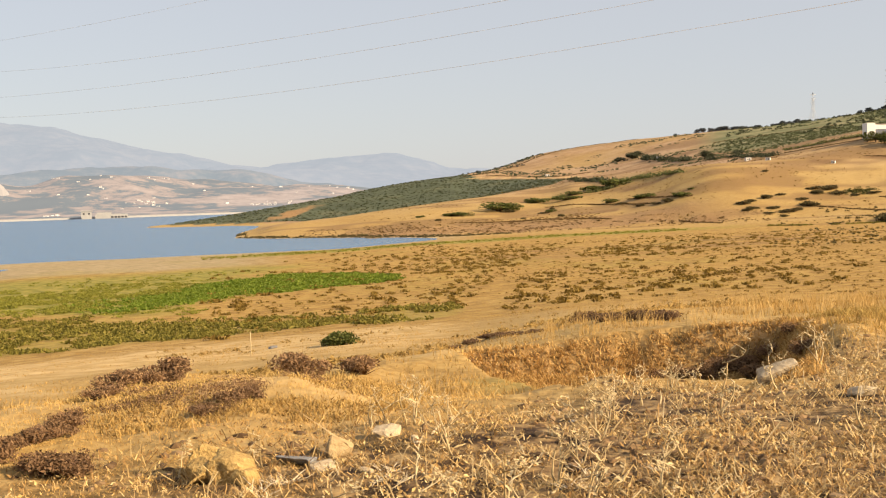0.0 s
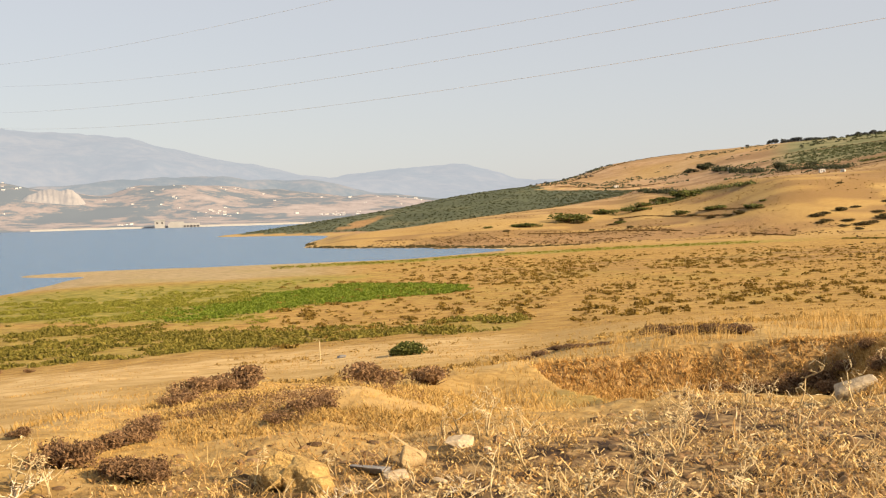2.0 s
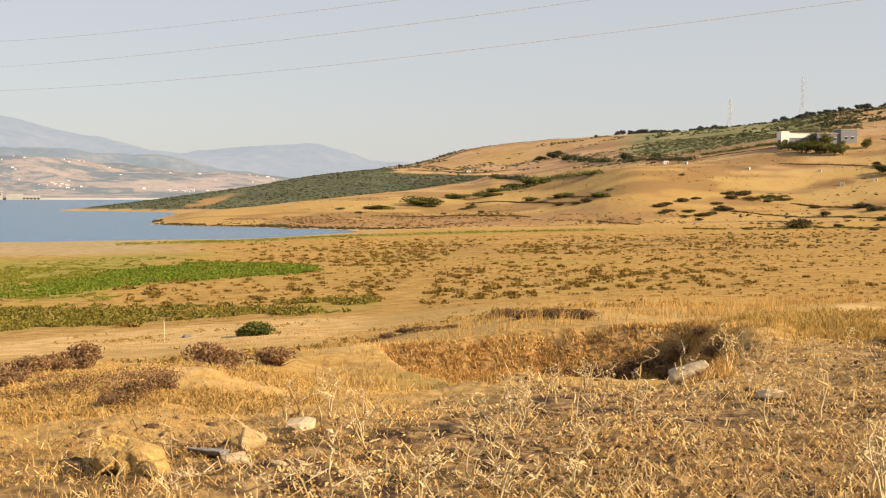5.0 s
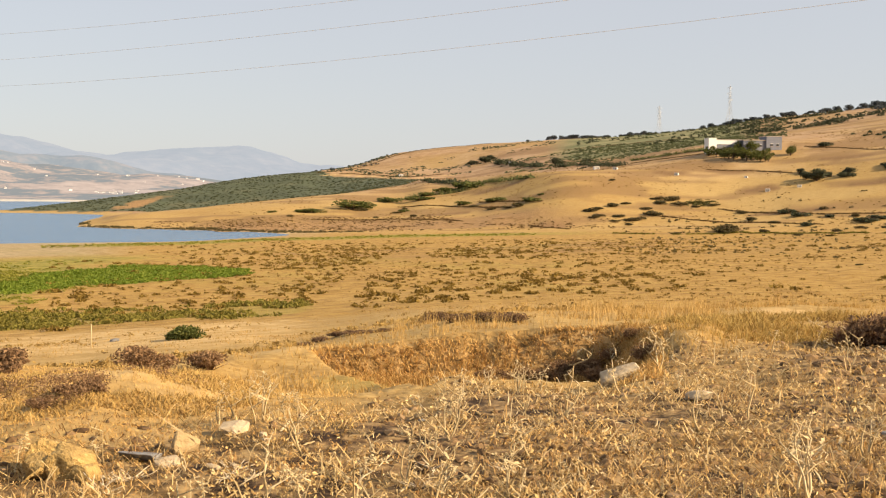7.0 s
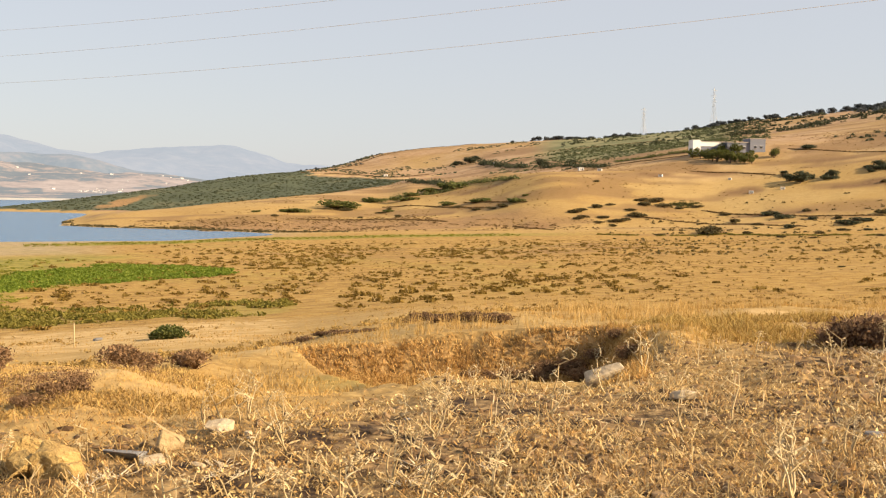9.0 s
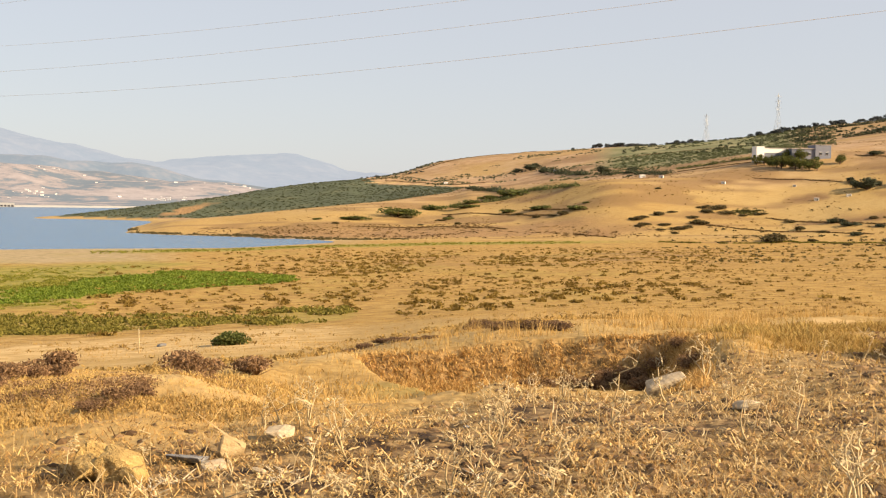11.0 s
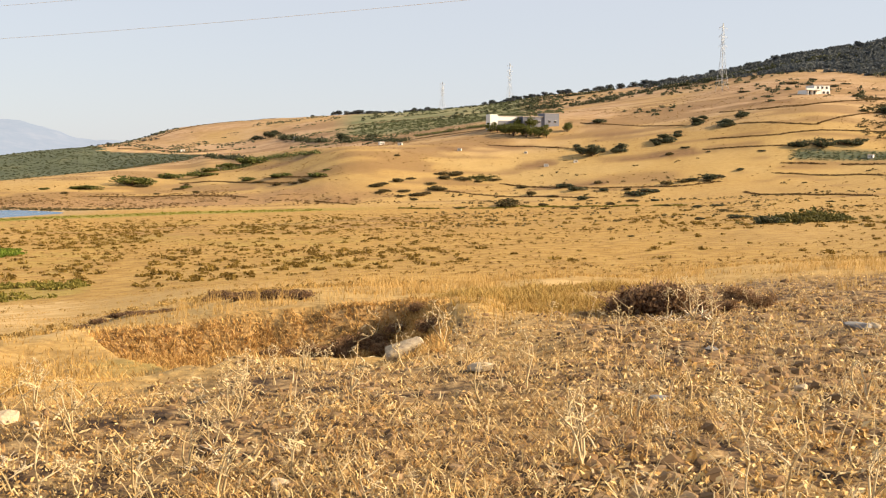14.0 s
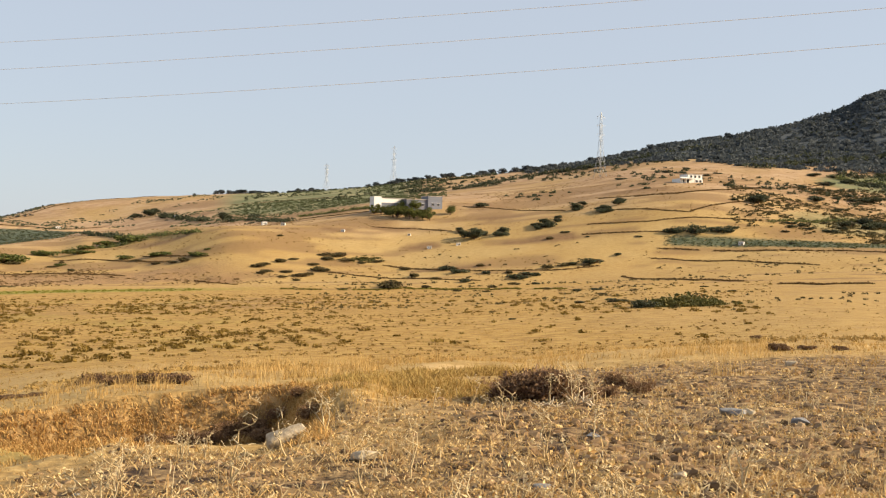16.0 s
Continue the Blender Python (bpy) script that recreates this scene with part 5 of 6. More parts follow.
    # rosettes of curled leaves at the foot of the stalks
    b, r, p = scatter(2600, -52, 34, 4.3, 16, 0)
    p = p[(grain(p[:, 0], p[:, 1], 1.4, 48) - step(2, 8, b) * 0.12 > rng.uniform(0.5, 0.58, len(p))) & within(p)]
    q = np.repeat(p, 16, 0) + rng.normal(size=(len(p) * 16, 3)) * [0.07, 0.07, 0]
    n = len(q)
    q[:, 2] = height(q[:, 0], q[:, 1]) + 0.005
    pts, f = blades(q, rng.uniform(0.025, 0.09, n), rng.uniform(0.005, 0.013, n), rng.uniform(0.8, 2.4, n))
    tagged(new("curled_leaves", mesh_from("curled_leaves", pts, f, CURL, False)), "curled pale thistle leaves in heaps", "leaves", kind="stuff")
    # yellow weeds on the bank beyond the pit
    b, r, p = scatter(4200, -28, -16.5, 14.4, 21, 1)
    p = p[(grain(p[:, 0], p[:, 1], 1.1, 49) + 0.1 * step(1.5, 4, np.minimum(b + 28, -16.5 - b)) > rng.uniform(0.5, 0.66, len(p)))]
    tuft = np.repeat(rng.uniform(0.4, 1.0, len(p)) ** 1.5, 9)
    q = np.repeat(p, 9, 0) + rng.normal(size=(len(p) * 9, 3)) * [0.07, 0.07, 0]
    n = len(q)
    q[:, 2] = height(q[:, 0], q[:, 1]) - 0.01
    pts, f = blades(q, rng.uniform(0.05, 0.24, n) * tuft, rng.uniform(0.008, 0.022, n), rng.uniform(0.3, 1.6, n))
    tagged(new("yellow_weeds", mesh_from("yellow_weeds", pts, f, OLIVE_WEED, False)), "tall yellow-olive dry weeds beside the pit", "weeds", kind="stuff")
    # tall pale grass in wisps behind the pit
    b, r, p = scatter(900, -40, -5, 18, 30, 1)
    p = p[(grain(p[:, 0], p[:, 1], 1.6, 68, 3) > rng.uniform(0.5, 0.64, len(p))) & ((np.abs(b + 24.2) > 3.2) | (r > 23.5))]
    q = np.repeat(p, 14, 0) + rng.normal(size=(len(p) * 14, 3)) * [0.09, 0.09, 0]
    n = len(q)
    q[:, 2] = height(q[:, 0], q[:, 1]) - 0.01
    pts, f = blades(q, rng.uniform(0.1, 0.42, n), rng.uniform(0.005, 0.011, n), rng.uniform(0.05, 0.7, n))
    tagged(new("tall_grass", mesh_from("tall_grass", pts, f, TALL_GRASS, False)), "wispy tall pale grass behind the pit", "grass", kind="stuff")
    # golden grass on the banks, the pit's walls and the slope beyond
    b, r, p = scatter(30000, -52, 34, 8.5, 140, 0)
    q = np.repeat(p, 6, 0) + rng.normal(size=(len(p) * 6, 3)) * [0.1, 0.1, 0] * np.repeat(1 + r / 40, 6)[:, None]
    q[:, 2] = height(q[:, 0], q[:, 1]) - 0.01
    reach = np.repeat(r, 6)
    turned = np.degrees(np.arctan2(-q[:, 0], q[:, 1]))
    hollow = (turned > -17.5) & (turned < -2) & (reach > 13.4) & (reach < 17.5)
    keep = (grain(q[:, 0], q[:, 1], 2.5, 43) + step(8, 20, -turned) * 0.1 > rng.uniform(0.42, 0.75, len(q))) & ~hollow & (np.hypot((turned + 24.2) / 2.9, (reach - 21.4) / 2.0) > 1) & (reach > stubble_reach(turned) * rng.uniform(0.8, 1.05, len(q)))
    q, reach, turned = q[keep], reach[keep], turned[keep]
    n = len(q)
    pts, f = blades(q, rng.uniform(0.03, 0.11, n) * (1 + step(6, 20, -turned) * 0.35), rng.uniform(0.004, 0.01, n) + reach * 0.0004, rng.uniform(0.1, 0.9, n))
    tagged(new("golden_grass", mesh_from("golden_grass", pts, f, GOLD_GRASS, False)), "golden dry grass on the banks and the slope", "grass", kind="stuff")


build_near_grass()


# ---- the plain and the hills ----
def build_plain():
    b, r, p = scatter(34000, -2, 34, 90, 250)
    strip, band, meadow = lake_meadow(b, r, p[:, 0], p[:, 1])
    pick = rng.uniform(0.15, 1, len(b))
    dry = p[:, 2] > 0.3
    reed = (strip > pick) & dry
    low = ~reed & (band > pick) & (grain(p[:, 0], p[:, 1], 6, 51, 3) > 0.4) & dry & (rng.uniform(0, 1, len(b)) < 0.62)
    mead = ~reed & ~low & (meadow * (1 - 0.8 * step(165, 225, r)) > pick) & (grain(p[:, 0], p[:, 1], 7, 52, 3) > 0.46) & dry
    clumps("field_weeds", "low yellow-green weeds over the lake meadow", p[mead], rng.uniform(0.5, 1.5, mead.sum()), FIELD_LEAF, 20, 0.22, "weeds", 0.12)
    clumps("olive_weeds", "low olive scrub along the dry edge of the meadow", p[low], rng.uniform(0.6, 1.9, low.sum()), BAND_LEAF, 20, 0.2, "weeds", 0.13)
    clumps("green_reeds", "bright green reeds in the damp hollow", p[reed], rng.uniform(0.7, 1.6, reed.sum()), REED_LEAF, 12, 0.2, "reeds", 0.17)
    b, r, p = scatter(6000, -12, 12, 295, 410)
    p = p[(np.abs(r - shore_rim(b)) < 13 * rng.uniform(0, 1, len(b)) ** 0.7) & (p[:, 2] > 0.1)]
    clumps("shore_grass", "low olive-green grass along the near shore", p, rng.uniform(0.5, 1.5, len(p)), FIELD_LEAF, 14, 0.2, "grass", 0.15)
    # the dry plain is dotted with round low shrubs and many small tufts
    b, r, p = scatter(13000, -40, 12, 66, 350)
    dense = grain(p[:, 0], p[:, 1], 34, 53, 3)
    chance = (0.16 + 0.5 * step(0.38, 0.62, dense)) * (1 - step(-2, 9, b) * (0.35 + 0.65 * step(215, 240, r))) * (1 - 0.75 * step(14, 24, -b)) * (1 - 0.55 * step(255, 335, r)) * step(78, 104, r + np.clip(-b, 0, 12) * -1.6)
    path = np.abs(b + 4.2 - (r - 200) * -0.028) < 0.9
    p = p[(chance > rng.uniform(0, 1, len(b))) & (p[:, 2] > 0.5) & ~path]
    big = rng.uniform(0, 1, len(p)) ** 1.6
    clumps("plain_shrubs", "scattered olive-brown shrubs on the dry plain", p, 0.4 + big * 1.5, PLAIN_LEAF, 20, 0.2, leaf=0.15)
    b, r, p = scatter(14000, -40, 10, 60, 350)
    p = p[(grain(p[:, 0], p[:, 1], 20, 55, 3) - 0.12 * step(14, 26, -b) - 0.2 * step(0, 8, b) > rng.uniform(0.38, 0.62, len(b))) & (p[:, 2] > 0.5)]
    clumps("plain_tufts", "small brown tufts between the shrubs of the plain", p, rng.uniform(0.2, 0.6, len(p)), TUFT_DARK, 10, 0.3, "grass", 0.2)
    b, r, p = scatter(8000, -47, 16, 26, 190, 0)
    p = p[(grain(p[:, 0], p[:, 1], 6, 83, 3) + step(0, 20, -b) * 0.06 > rng.uniform(0.54, 0.66, len(p))) & (r > stubble_reach(b) + 8 + 8 * step(0, 10, b))]
    clumps("dry_tufts", "rough brown grass tufts on the golden slope", p, rng.uniform(0.15, 0.55, len(p)), TUFT, 12, 0.35, "grass", 0.14)
    b, r, p = scatter(900, -46, -16, 150, 430)
    p = p[grain(p[:, 0], p[:, 1], 30, 54) > 0.52]
    clumps("field_shrubs", "sparse dark shrubs on the golden field", p, rng.uniform(0.5, 1.4, len(p)), DULL_LEAF, 20, 0.45)
    b, r, p = scatter(8000, -7, 15, 680, 1090)
    p = p[(p[:, 2] > 1.5) & (r > scrub_edge(b) + 8) & (r < scrub_end(b) - 6) & (cliff_amount(b, r, p[:, 0], p[:, 1]) < 0.4)]
    clumps("hill_scrub", "grey-green scrub covering the headland hill", p, rng.uniform(1.0, 3.0, len(p)), HILL_LEAF, 16, 0.2)
    b, r, p = scatter(15000, -46, 4, 425, 780)
    p = p[(grain(p[:, 0], p[:, 1], 22, 56) > rng.uniform(0.44, 0.62, len(p))) & (p[:, 2] > 1)]
    clumps("slope_tufts", "small brown tufts on the golden slope", p, rng.uniform(0.35, 1.2, len(p)) ** 1.3, TUFT_DARK, 8, 0.26, "grass", 0.2)
    b, r, p = scatter(2600, -46, -14, 640, 1190)
    high = step(760, 1050, r) * 0.2 + step(24, 36, -b) * 0.12
    p = p[grain(p[:, 0], p[:, 1], 55, 57) + high > 0.6]
    clumps("upper_scrub", "dark scrub and hedges on the upper slope", p, rng.uniform(2.0, 5.5, len(p)), TREE_LEAF, 22, 0.4)
    b, r, p = scatter(3000, -48, -38, 508, 720)
    p = p[grain(p[:, 0], p[:, 1], 24, 66, 3) + step(40, 45, -b) * 0.12 > rng.uniform(0.46, 0.62, len(p))]
    clumps("pasture_scrub", "brown-green scrub dotted over the upper pasture", p, rng.uniform(1.0, 3.6, len(p)), DULL_LEAF, 18, 0.3)
    b, r, p = scatter(900, -46, -18, 400, 500)
    p = p[grain(p[:, 0], p[:, 1], 16, 67, 3) > rng.uniform(0.5, 0.66, len(p))]
    clumps("pasture_tufts", "dark low tufts along the foot of the hill", p, rng.uniform(0.8, 2.4, len(p)), DULL_LEAF, 16, 0.3)
    b, r, p = scatter(700, -46, -34.8, 490, 504)
    clumps("vineyard", "grey-green vine rows behind a field bank", p, rng.uniform(0.8, 1.6, len(p)), ORCHARD_LEAF, 14, 0.35, "vineyard")
    b, r, p = scatter(5200, -24, -10.5, 735, 1090)
    rows = np.abs(np.sin(p[:, 0] * 0.16 + p[:, 1] * 0.12)) * 0.22
    p = p[grain(p[:, 0], p[:, 1], 60, 81, 3) + rows > 0.7]
    clumps("orchard", "grey-green orchard rows and scrub on the upper hill", p, rng.uniform(1.2, 3.6, len(p)), ORCHARD_LEAF, 18, 0.36, "orchard")
    b, r, p = scatter(2600, -13, -1.5, 880, 1150)
    p = p[(grain(p[:, 0], p[:, 1], 45, 82, 3) > 0.59) & (r > scrub_end(b) + 14)]
    clumps("upper_bushes", "small dark bushes dotted over the upper hill", p, rng.uniform(1.0, 3.4, len(p)), HILL_LEAF, 18, 0.4)
    b, r, p = scatter(10000, -62, -28, 700, 1180)
    p = p[(r > np.interp(b, [-50, -45, -41.8, -38.4, -36.3, -33.5, -31.3, -29], [780, 795, 800, 805, 840, 860, 880, 920])) & (grain(p[:, 0], p[:, 1], 30, 58) + step(820, 960, r) * 0.1 + step(36, 40, -b) * 0.14 > 0.5)]
    clumps("hill_wood", "evergreen wood on the mountainside, colour greyed for haze", p, rng.uniform(4, 9, len(p)), HAZED_WOOD_LEAF, 15, 0.4, "wood", 0.2)


build_plain()
BUSH_KINDS = [bush("hill_bush", "dark green shrub on the golden hillside", SHRUB_LEAF, s, 0.05, 700, 0.5, 6) for s in (21, 22, 23, 24)]
BROWN_KINDS = [bush("slope_shrub", "low dark brown-green shrub on the dry slope", DULL_LEAF, s, 0.05, 600, 0.45, 6) for s in (25, 26, 27)]
TREE_KINDS = [tree("hill_tree", "dark round-crowned tree on the golden hillside", s, 0.85) for s in (31, 32, 33)]
put_all(BUSH_KINDS, [
    (-2.85, 539, 22.67), (-0.9, 526, 13.02), (-4.65, 576, 12.82), (-6.18, 567, 14.03), (-6.51, 584, 11.55), (-7.6, 595, 14.71),
    (-8.64, 595, 20.62), (-5.37, 526, 6.51), (-8.36, 532, 10.52), (-10.02, 524, 11.66), (-11.83, 499, 11.11), (-0.25, 527, 7.82),
    (1.14, 524, 5.18), (-12.25, 507, 3.76)], (0.45, 0.65), group="hillside bushes")
b_, r_, p_ = scatter(3400, -17, 9, 432, 505)
p_ = p_[(p_[:, 2] > 0.6) & (grain(p_[:, 0], p_[:, 1], 18, 59) > rng.uniform(0.36, 0.6, len(p_))) & (p_[:, 2] < 6)]
b2_, r2_, q_ = scatter(26000, -4, 12, 428, 560)
q_ = q_[(q_[:, 2] > 0.02) & (q_[:, 2] < 0.55) & (grain(q_[:, 0], q_[:, 1], 20, 60) > 0.4)][:700]
clumps("shore_scrub", "dark scrub along the waterline of the spit", q_, rng.uniform(0.8, 2.2, len(q_)), DULL_LEAF, 14, 0.22)
clumps("bank_tufts", "rough brown tufts on the eroded bank", p_, rng.uniform(0.5, 1.7, len(p_)), HEDGE_LEAF, 12, 0.22)
put_all(BROWN_KINDS, [
    (-5.1, 522, 5.69), (-5.43, 538, 3.73), (-5.91, 502, 4.47), (-3.24, 534, 6.87), (0.26, 505, 5), (-4.03, 503, 4.48),
    (-10.57, 497, 5.9), (-11.13, 494, 7.34), (-9.74, 501, 5.95), (-8.91, 519, 5.13), (-14.92, 457, 4.98), (-15.12, 474, 4.69),
    (-16.19, 461, 5.93), (-17.18, 457, 6.78), (-18.17, 489, 7.27), (-17.46, 478, 5.2), (-16.62, 442, 4.37), (-19.87, 485, 5.28),
    (-20.72, 489, 5.81), (-22, 471, 5.59), (-22.42, 452, 6.71), (-23.55, 439, 4.78), (-25.79, 465, 4.6), (-27.18, 448, 4.87),
    (-29.11, 456, 5.86), (-29.93, 458, 5.89), (-31.01, 459, 5), (-27.46, 414, 4.92), (-29.12, 333, 3.3), (-26.08, 337, 3),
    (-31.84, 264, 2.61), (-33.44, 285, 2.54), (-38.09, 258, 3.06), (-36.82, 298, 2.36), (-21.01, 416, 5.35), (-24.68, 360, 3.56),
    (-15.06, 460, 5.69), (-14.78, 470, 6.97), (-15.77, 480, 7.13), (-16.47, 485, 4.8), (-18.03, 497, 7.38), (-18.74, 496, 9.81),
    (-19.02, 488, 8.44), (-17.75, 467, 9.25), (-16.82, 452, 8.94), (-15.91, 450, 4.45), (-21.3, 409, 12.14), (-23.13, 408, 5.04),
    (-18.89, 400, 3.95), (-15.76, 528, 3.92), (-26.37, 188, 1.4), (-27.48, 160, 1.19), (-29.23, 511, 5.06), (-26.36, 382, 4.73)], (0.5, 0.75), group="slope shrubs")
for b_, r_, w_ in [
    (-35.8, 190, 12.5), (-20.01, 492, 12.17)]:
    d_ = rng.normal(size=(90, 2)) * [0.27, 0.2]
    q_ = np.stack([-np.sin(np.radians(b_)) * r_ + d_[:, 0] * w_ + d_[:, 1] * w_ * 0.8, np.cos(np.radians(b_)) * r_ + d_[:, 0] * w_ * 0.5 - d_[:, 1] * w_], 1)
    tall_ = 1.3 - np.hypot(d_[:, 0] / 0.27, d_[:, 1] / 0.2) * 0.3
    clumps("thicket", "broad low olive thicket in the dry field", np.column_stack([q_, height(q_[:, 0], q_[:, 1])]), rng.uniform(1.2, 3.2, 90) * (1.6 if r_ < 300 else 1.0) * np.clip(tall_, 0.35, 1.2), THICKET_LEAF, 50, 0.34, "thicket", 0.085)
put_all(TREE_KINDS, [(b, r, w * 0.8) for b, r, w in [
    (-25.44, 527, 14.34), (-24.99, 533, 9.23), (-26, 535, 7.94), (-26.83, 535, 9), (-24.71, 551, 6.55), (-30.41, 586, 13.34),
    (-30.84, 601, 7.14), (-31.92, 566, 8.97), (-32.61, 588, 8.73), (-29, 547, 9.21), (-29.6, 560, 6.09), (-28.54, 543, 4.84),
    (-32.59, 579, 10.03), (-39.28, 592, 14.66), (-12.94, 779, 17.34), (-8.77, 956, 14.19), (-9.46, 956, 17.97), (-10.15, 907, 13.46),
    (-9.74, 982, 13.61), (-14.49, 757, 9.37), (-28.54, 537, 6.64), (-33.35, 968, 9.58)]], (0.5, 0.7), group="hillside trees")
put_all([bush("dark_shrub", "dark evergreen shrub along a field edge", TREE_LEAF, s, 0.05, 700, 0.5, 6) for s in (34, 35, 36)], [
    (-24.11, 463, 11.46), (-24.67, 454, 8.98), (-25.1, 428, 6.36), (-26.07, 449, 6.67), (-27.6, 435, 10.76), (-28.29, 442, 8.75),
    (-28.57, 403, 5.98), (-30.33, 461, 6.84), (-31.42, 463, 10.3), (-24.8, 547, 8.11), (-26.75, 531, 9.2), (-28.95, 541, 10.71),
    (-29.63, 553, 8.21), (-31.92, 561, 8.33), (-25.76, 641, 12.68), (-35.24, 509, 11.33), (-36.27, 509, 12.59), (-37.54, 512, 11.4),
    (-30.62, 301, 3.73), (-31.57, 299, 3.69), (-32.65, 214, 4.24), (-30.76, 216, 2.67), (-33.84, 185, 5.48), (-32.62, 476, 4.71)] + [
    (-32.73, 595, 7.37), (-31.91, 569, 9.86), (-30.52, 583, 8.66), (-29.13, 549, 8.14), (-28.42, 547, 5.42), (-40.82, 542, 5.37),
    (-41.83, 647, 9.6), (-43.11, 621, 4.3), (-43.87, 651, 6.44), (-44.13, 584, 14.45), (-43.38, 566, 11.2), (-42.36, 563, 5.57),
    (-40.57, 522, 5.16), (-40.84, 497, 3.94), (-44.75, 583, 11.53), (-43.62, 609, 4.82), (-42.63, 535, 7.94), (-41.6, 536, 5.3),
    (-44.64, 506, 5), (-42.33, 722, 12.15), (-43.35, 746, 13.29), (-44.35, 738, 14.6), (-44.89, 785, 13.98), (-42.84, 766, 9.85),
    (-43.84, 772, 9.17), (-42.08, 691, 6.84), (-33.6, 504, 3.99), (-35.86, 779, 6.94), (-34.91, 750, 8.17), (-32.71, 731, 7.23),
    (-33.82, 735, 5.09), (-36.81, 727, 5.76), (-29.98, 522, 4.65), (-31.1, 510, 3.53), (-39.36, 600, 14.84), (-41.96, 642, 12.71),
    (-39.9, 577, 4.28), (-40.82, 534, 5.29), (-41.34, 542, 6.71), (-43.13, 552, 6.83), (-42.86, 613, 6.07), (-44.63, 569, 16.89),
    (-43.61, 658, 9.77), (-44.36, 663, 13.13), (-43.23, 676, 6.69), (-42.85, 660, 6.53), (-38.17, 589, 5.83), (-37.35, 745, 5.53),
    (-44.35, 738, 10.95), (-41.81, 768, 9.5)], (0.5, 0.75), group="field edge shrubs")
put_all([tree("farm_tree", "slim green tree planted before the farm building", s, 1.3, 900, SHRUB_LEAF, 6) for s in (41, 42)], [(b, r * 0.985, w * 1.05) for b, r, w in [
    (-20.76, 627, 6.21), (-21.16, 619, 6.12), (-21.56, 611, 6.65), (-21.98, 611, 6.05), (-22.4, 608, 6.62), (-22.83, 604, 5.98),
    (-23.19, 603, 5.37), (-24.23, 620, 7.67), (-21.84, 637, 7.57), (-22.54, 633, 7.52), (-20.4, 632, 6.4), (-20.95, 625, 6.8), (-21.35, 615, 7.2), (-21.75, 617, 7.0), (-22.2, 606, 7.2), (-22.6, 612, 7.4), (-23.0, 610, 6.6)]], (0.65, 0.9), group="farm trees")


def skyline_trees():
    kinds = [tree("ridge_tree", "dark tree standing on the ridge", s, 0.75, 420, HAZED_WOOD_LEAF) for s in (51, 52, 53)]
    used = set()
    for i in range(230):
        random.seed(300 + i)
        b = random.uniform(-40, -11.5) if i % 8 else random.uniform(-5, -1)
        if grain(np.array([b * 30]), np.array([0.0]), 60, 77)[0] < 0.33:
            continue
        line = sorted(LIE[12])
        r = float(np.interp(b, [l[0] for l in line], [l[1] for l in line])) * random.uniform(0.93, 1.0)
        s = random.uniform(4.5, 10) if b < -8 else random.uniform(2, 4)
        put(kinds[i % 3], used, b, r, s, s * random.uniform(0.7, 1.0), 0.2, group="ridge trees")


skyline_trees()


def hedge(points, wide, leaf=None, flat=0.3, label="low brown scrub along a field bank", gaps=0.27, name="hedge"):
    """A field hedge along a line of (bearing, range) points."""
    pts = [at(b, r) for b, r in points]
    q = []
    for p0, p1 in zip(pts, pts[1:]):
        n = max(2, int((p1 - p0).length / (wide * 0.2)))
        for k in range(n):
            c = p0.lerp(p1, (k + rng.uniform(0, 1)) / n)
            if grain(np.array([c.x]), np.array([c.y]), 14, 61)[0] > gaps:
                q.append((c.x + rng.normal() * wide * 0.25, c.y + rng.normal() * wide * 0.25))
    q = np.array(q)
    p = np.stack([q[:, 0], q[:, 1], height(q[:, 0], q[:, 1])], 1)
    return clumps(name, label, p, rng.uniform(0.5, 1.4, len(p)) * wide, leaf or HEDGE_LEAF, 14 if wide < 3 else 26, flat, name.split("_")[-1], 0.16 if wide < 3 else 0.095)


FIELD_BANKS = [
    [(-18.15, 464), (-20.13, 454), (-22.96, 441), (-25.79, 430)], [(-20.96, 480), (-22.66, 470), (-25.78, 455), (-30.01, 451), (-31.68, 458)],
    [(-24.87, 642), (-26.57, 627), (-28.83, 600), (-29.96, 589)], [(-20.36, 574), (-22.63, 567), (-24.33, 552)],
    [(-31.62, 622), (-33.56, 607), (-35.47, 609), (-38.16, 648), (-42.08, 715)], [(-32.47, 564), (-34.40, 549), (-36.03, 542), (-37.91, 574), (-39.23, 603)],
    [(-31.09, 534), (-34.13, 528), (-39.51, 539)], [(-30.82, 515), (-32.76, 513), (-34.96, 510)], [(-32.80, 432), (-35.55, 401), (-38.77, 348)],
    [(-40.35, 315), (-42.16, 298), (-44.43, 309)], [(-33.38, 604), (-35.37, 603), (-39.64, 680)], [(-16.75, 670), (-18.45, 648), (-20.43, 635)],
    [(-5.10, 549), (-7.27, 538), (-10.57, 500)], [(-9.19, 530), (-10.57, 516), (-12.25, 494)], [(-0.89, 495), (-4.57, 494), (-8.36, 472)],
    [(-11.69, 441), (-12.67, 434), (-13.71, 429)], [(-34.16, 470), (-38.22, 465), (-42.14, 442)], [(-13.36, 948), (-15.62, 934), (-19.01, 916)],
    [(-2.2, 1000), (-4.1, 955), (-5.7, 885), (-7.4, 905)], [(-1.03, 1010), (-3.78, 1085), (-5.92, 1142), (-7.82, 1149), (-9.74, 1165)]]
for line in FIELD_BANKS:
    hedge(line, 1.3, flat=0.3, gaps=0.16)
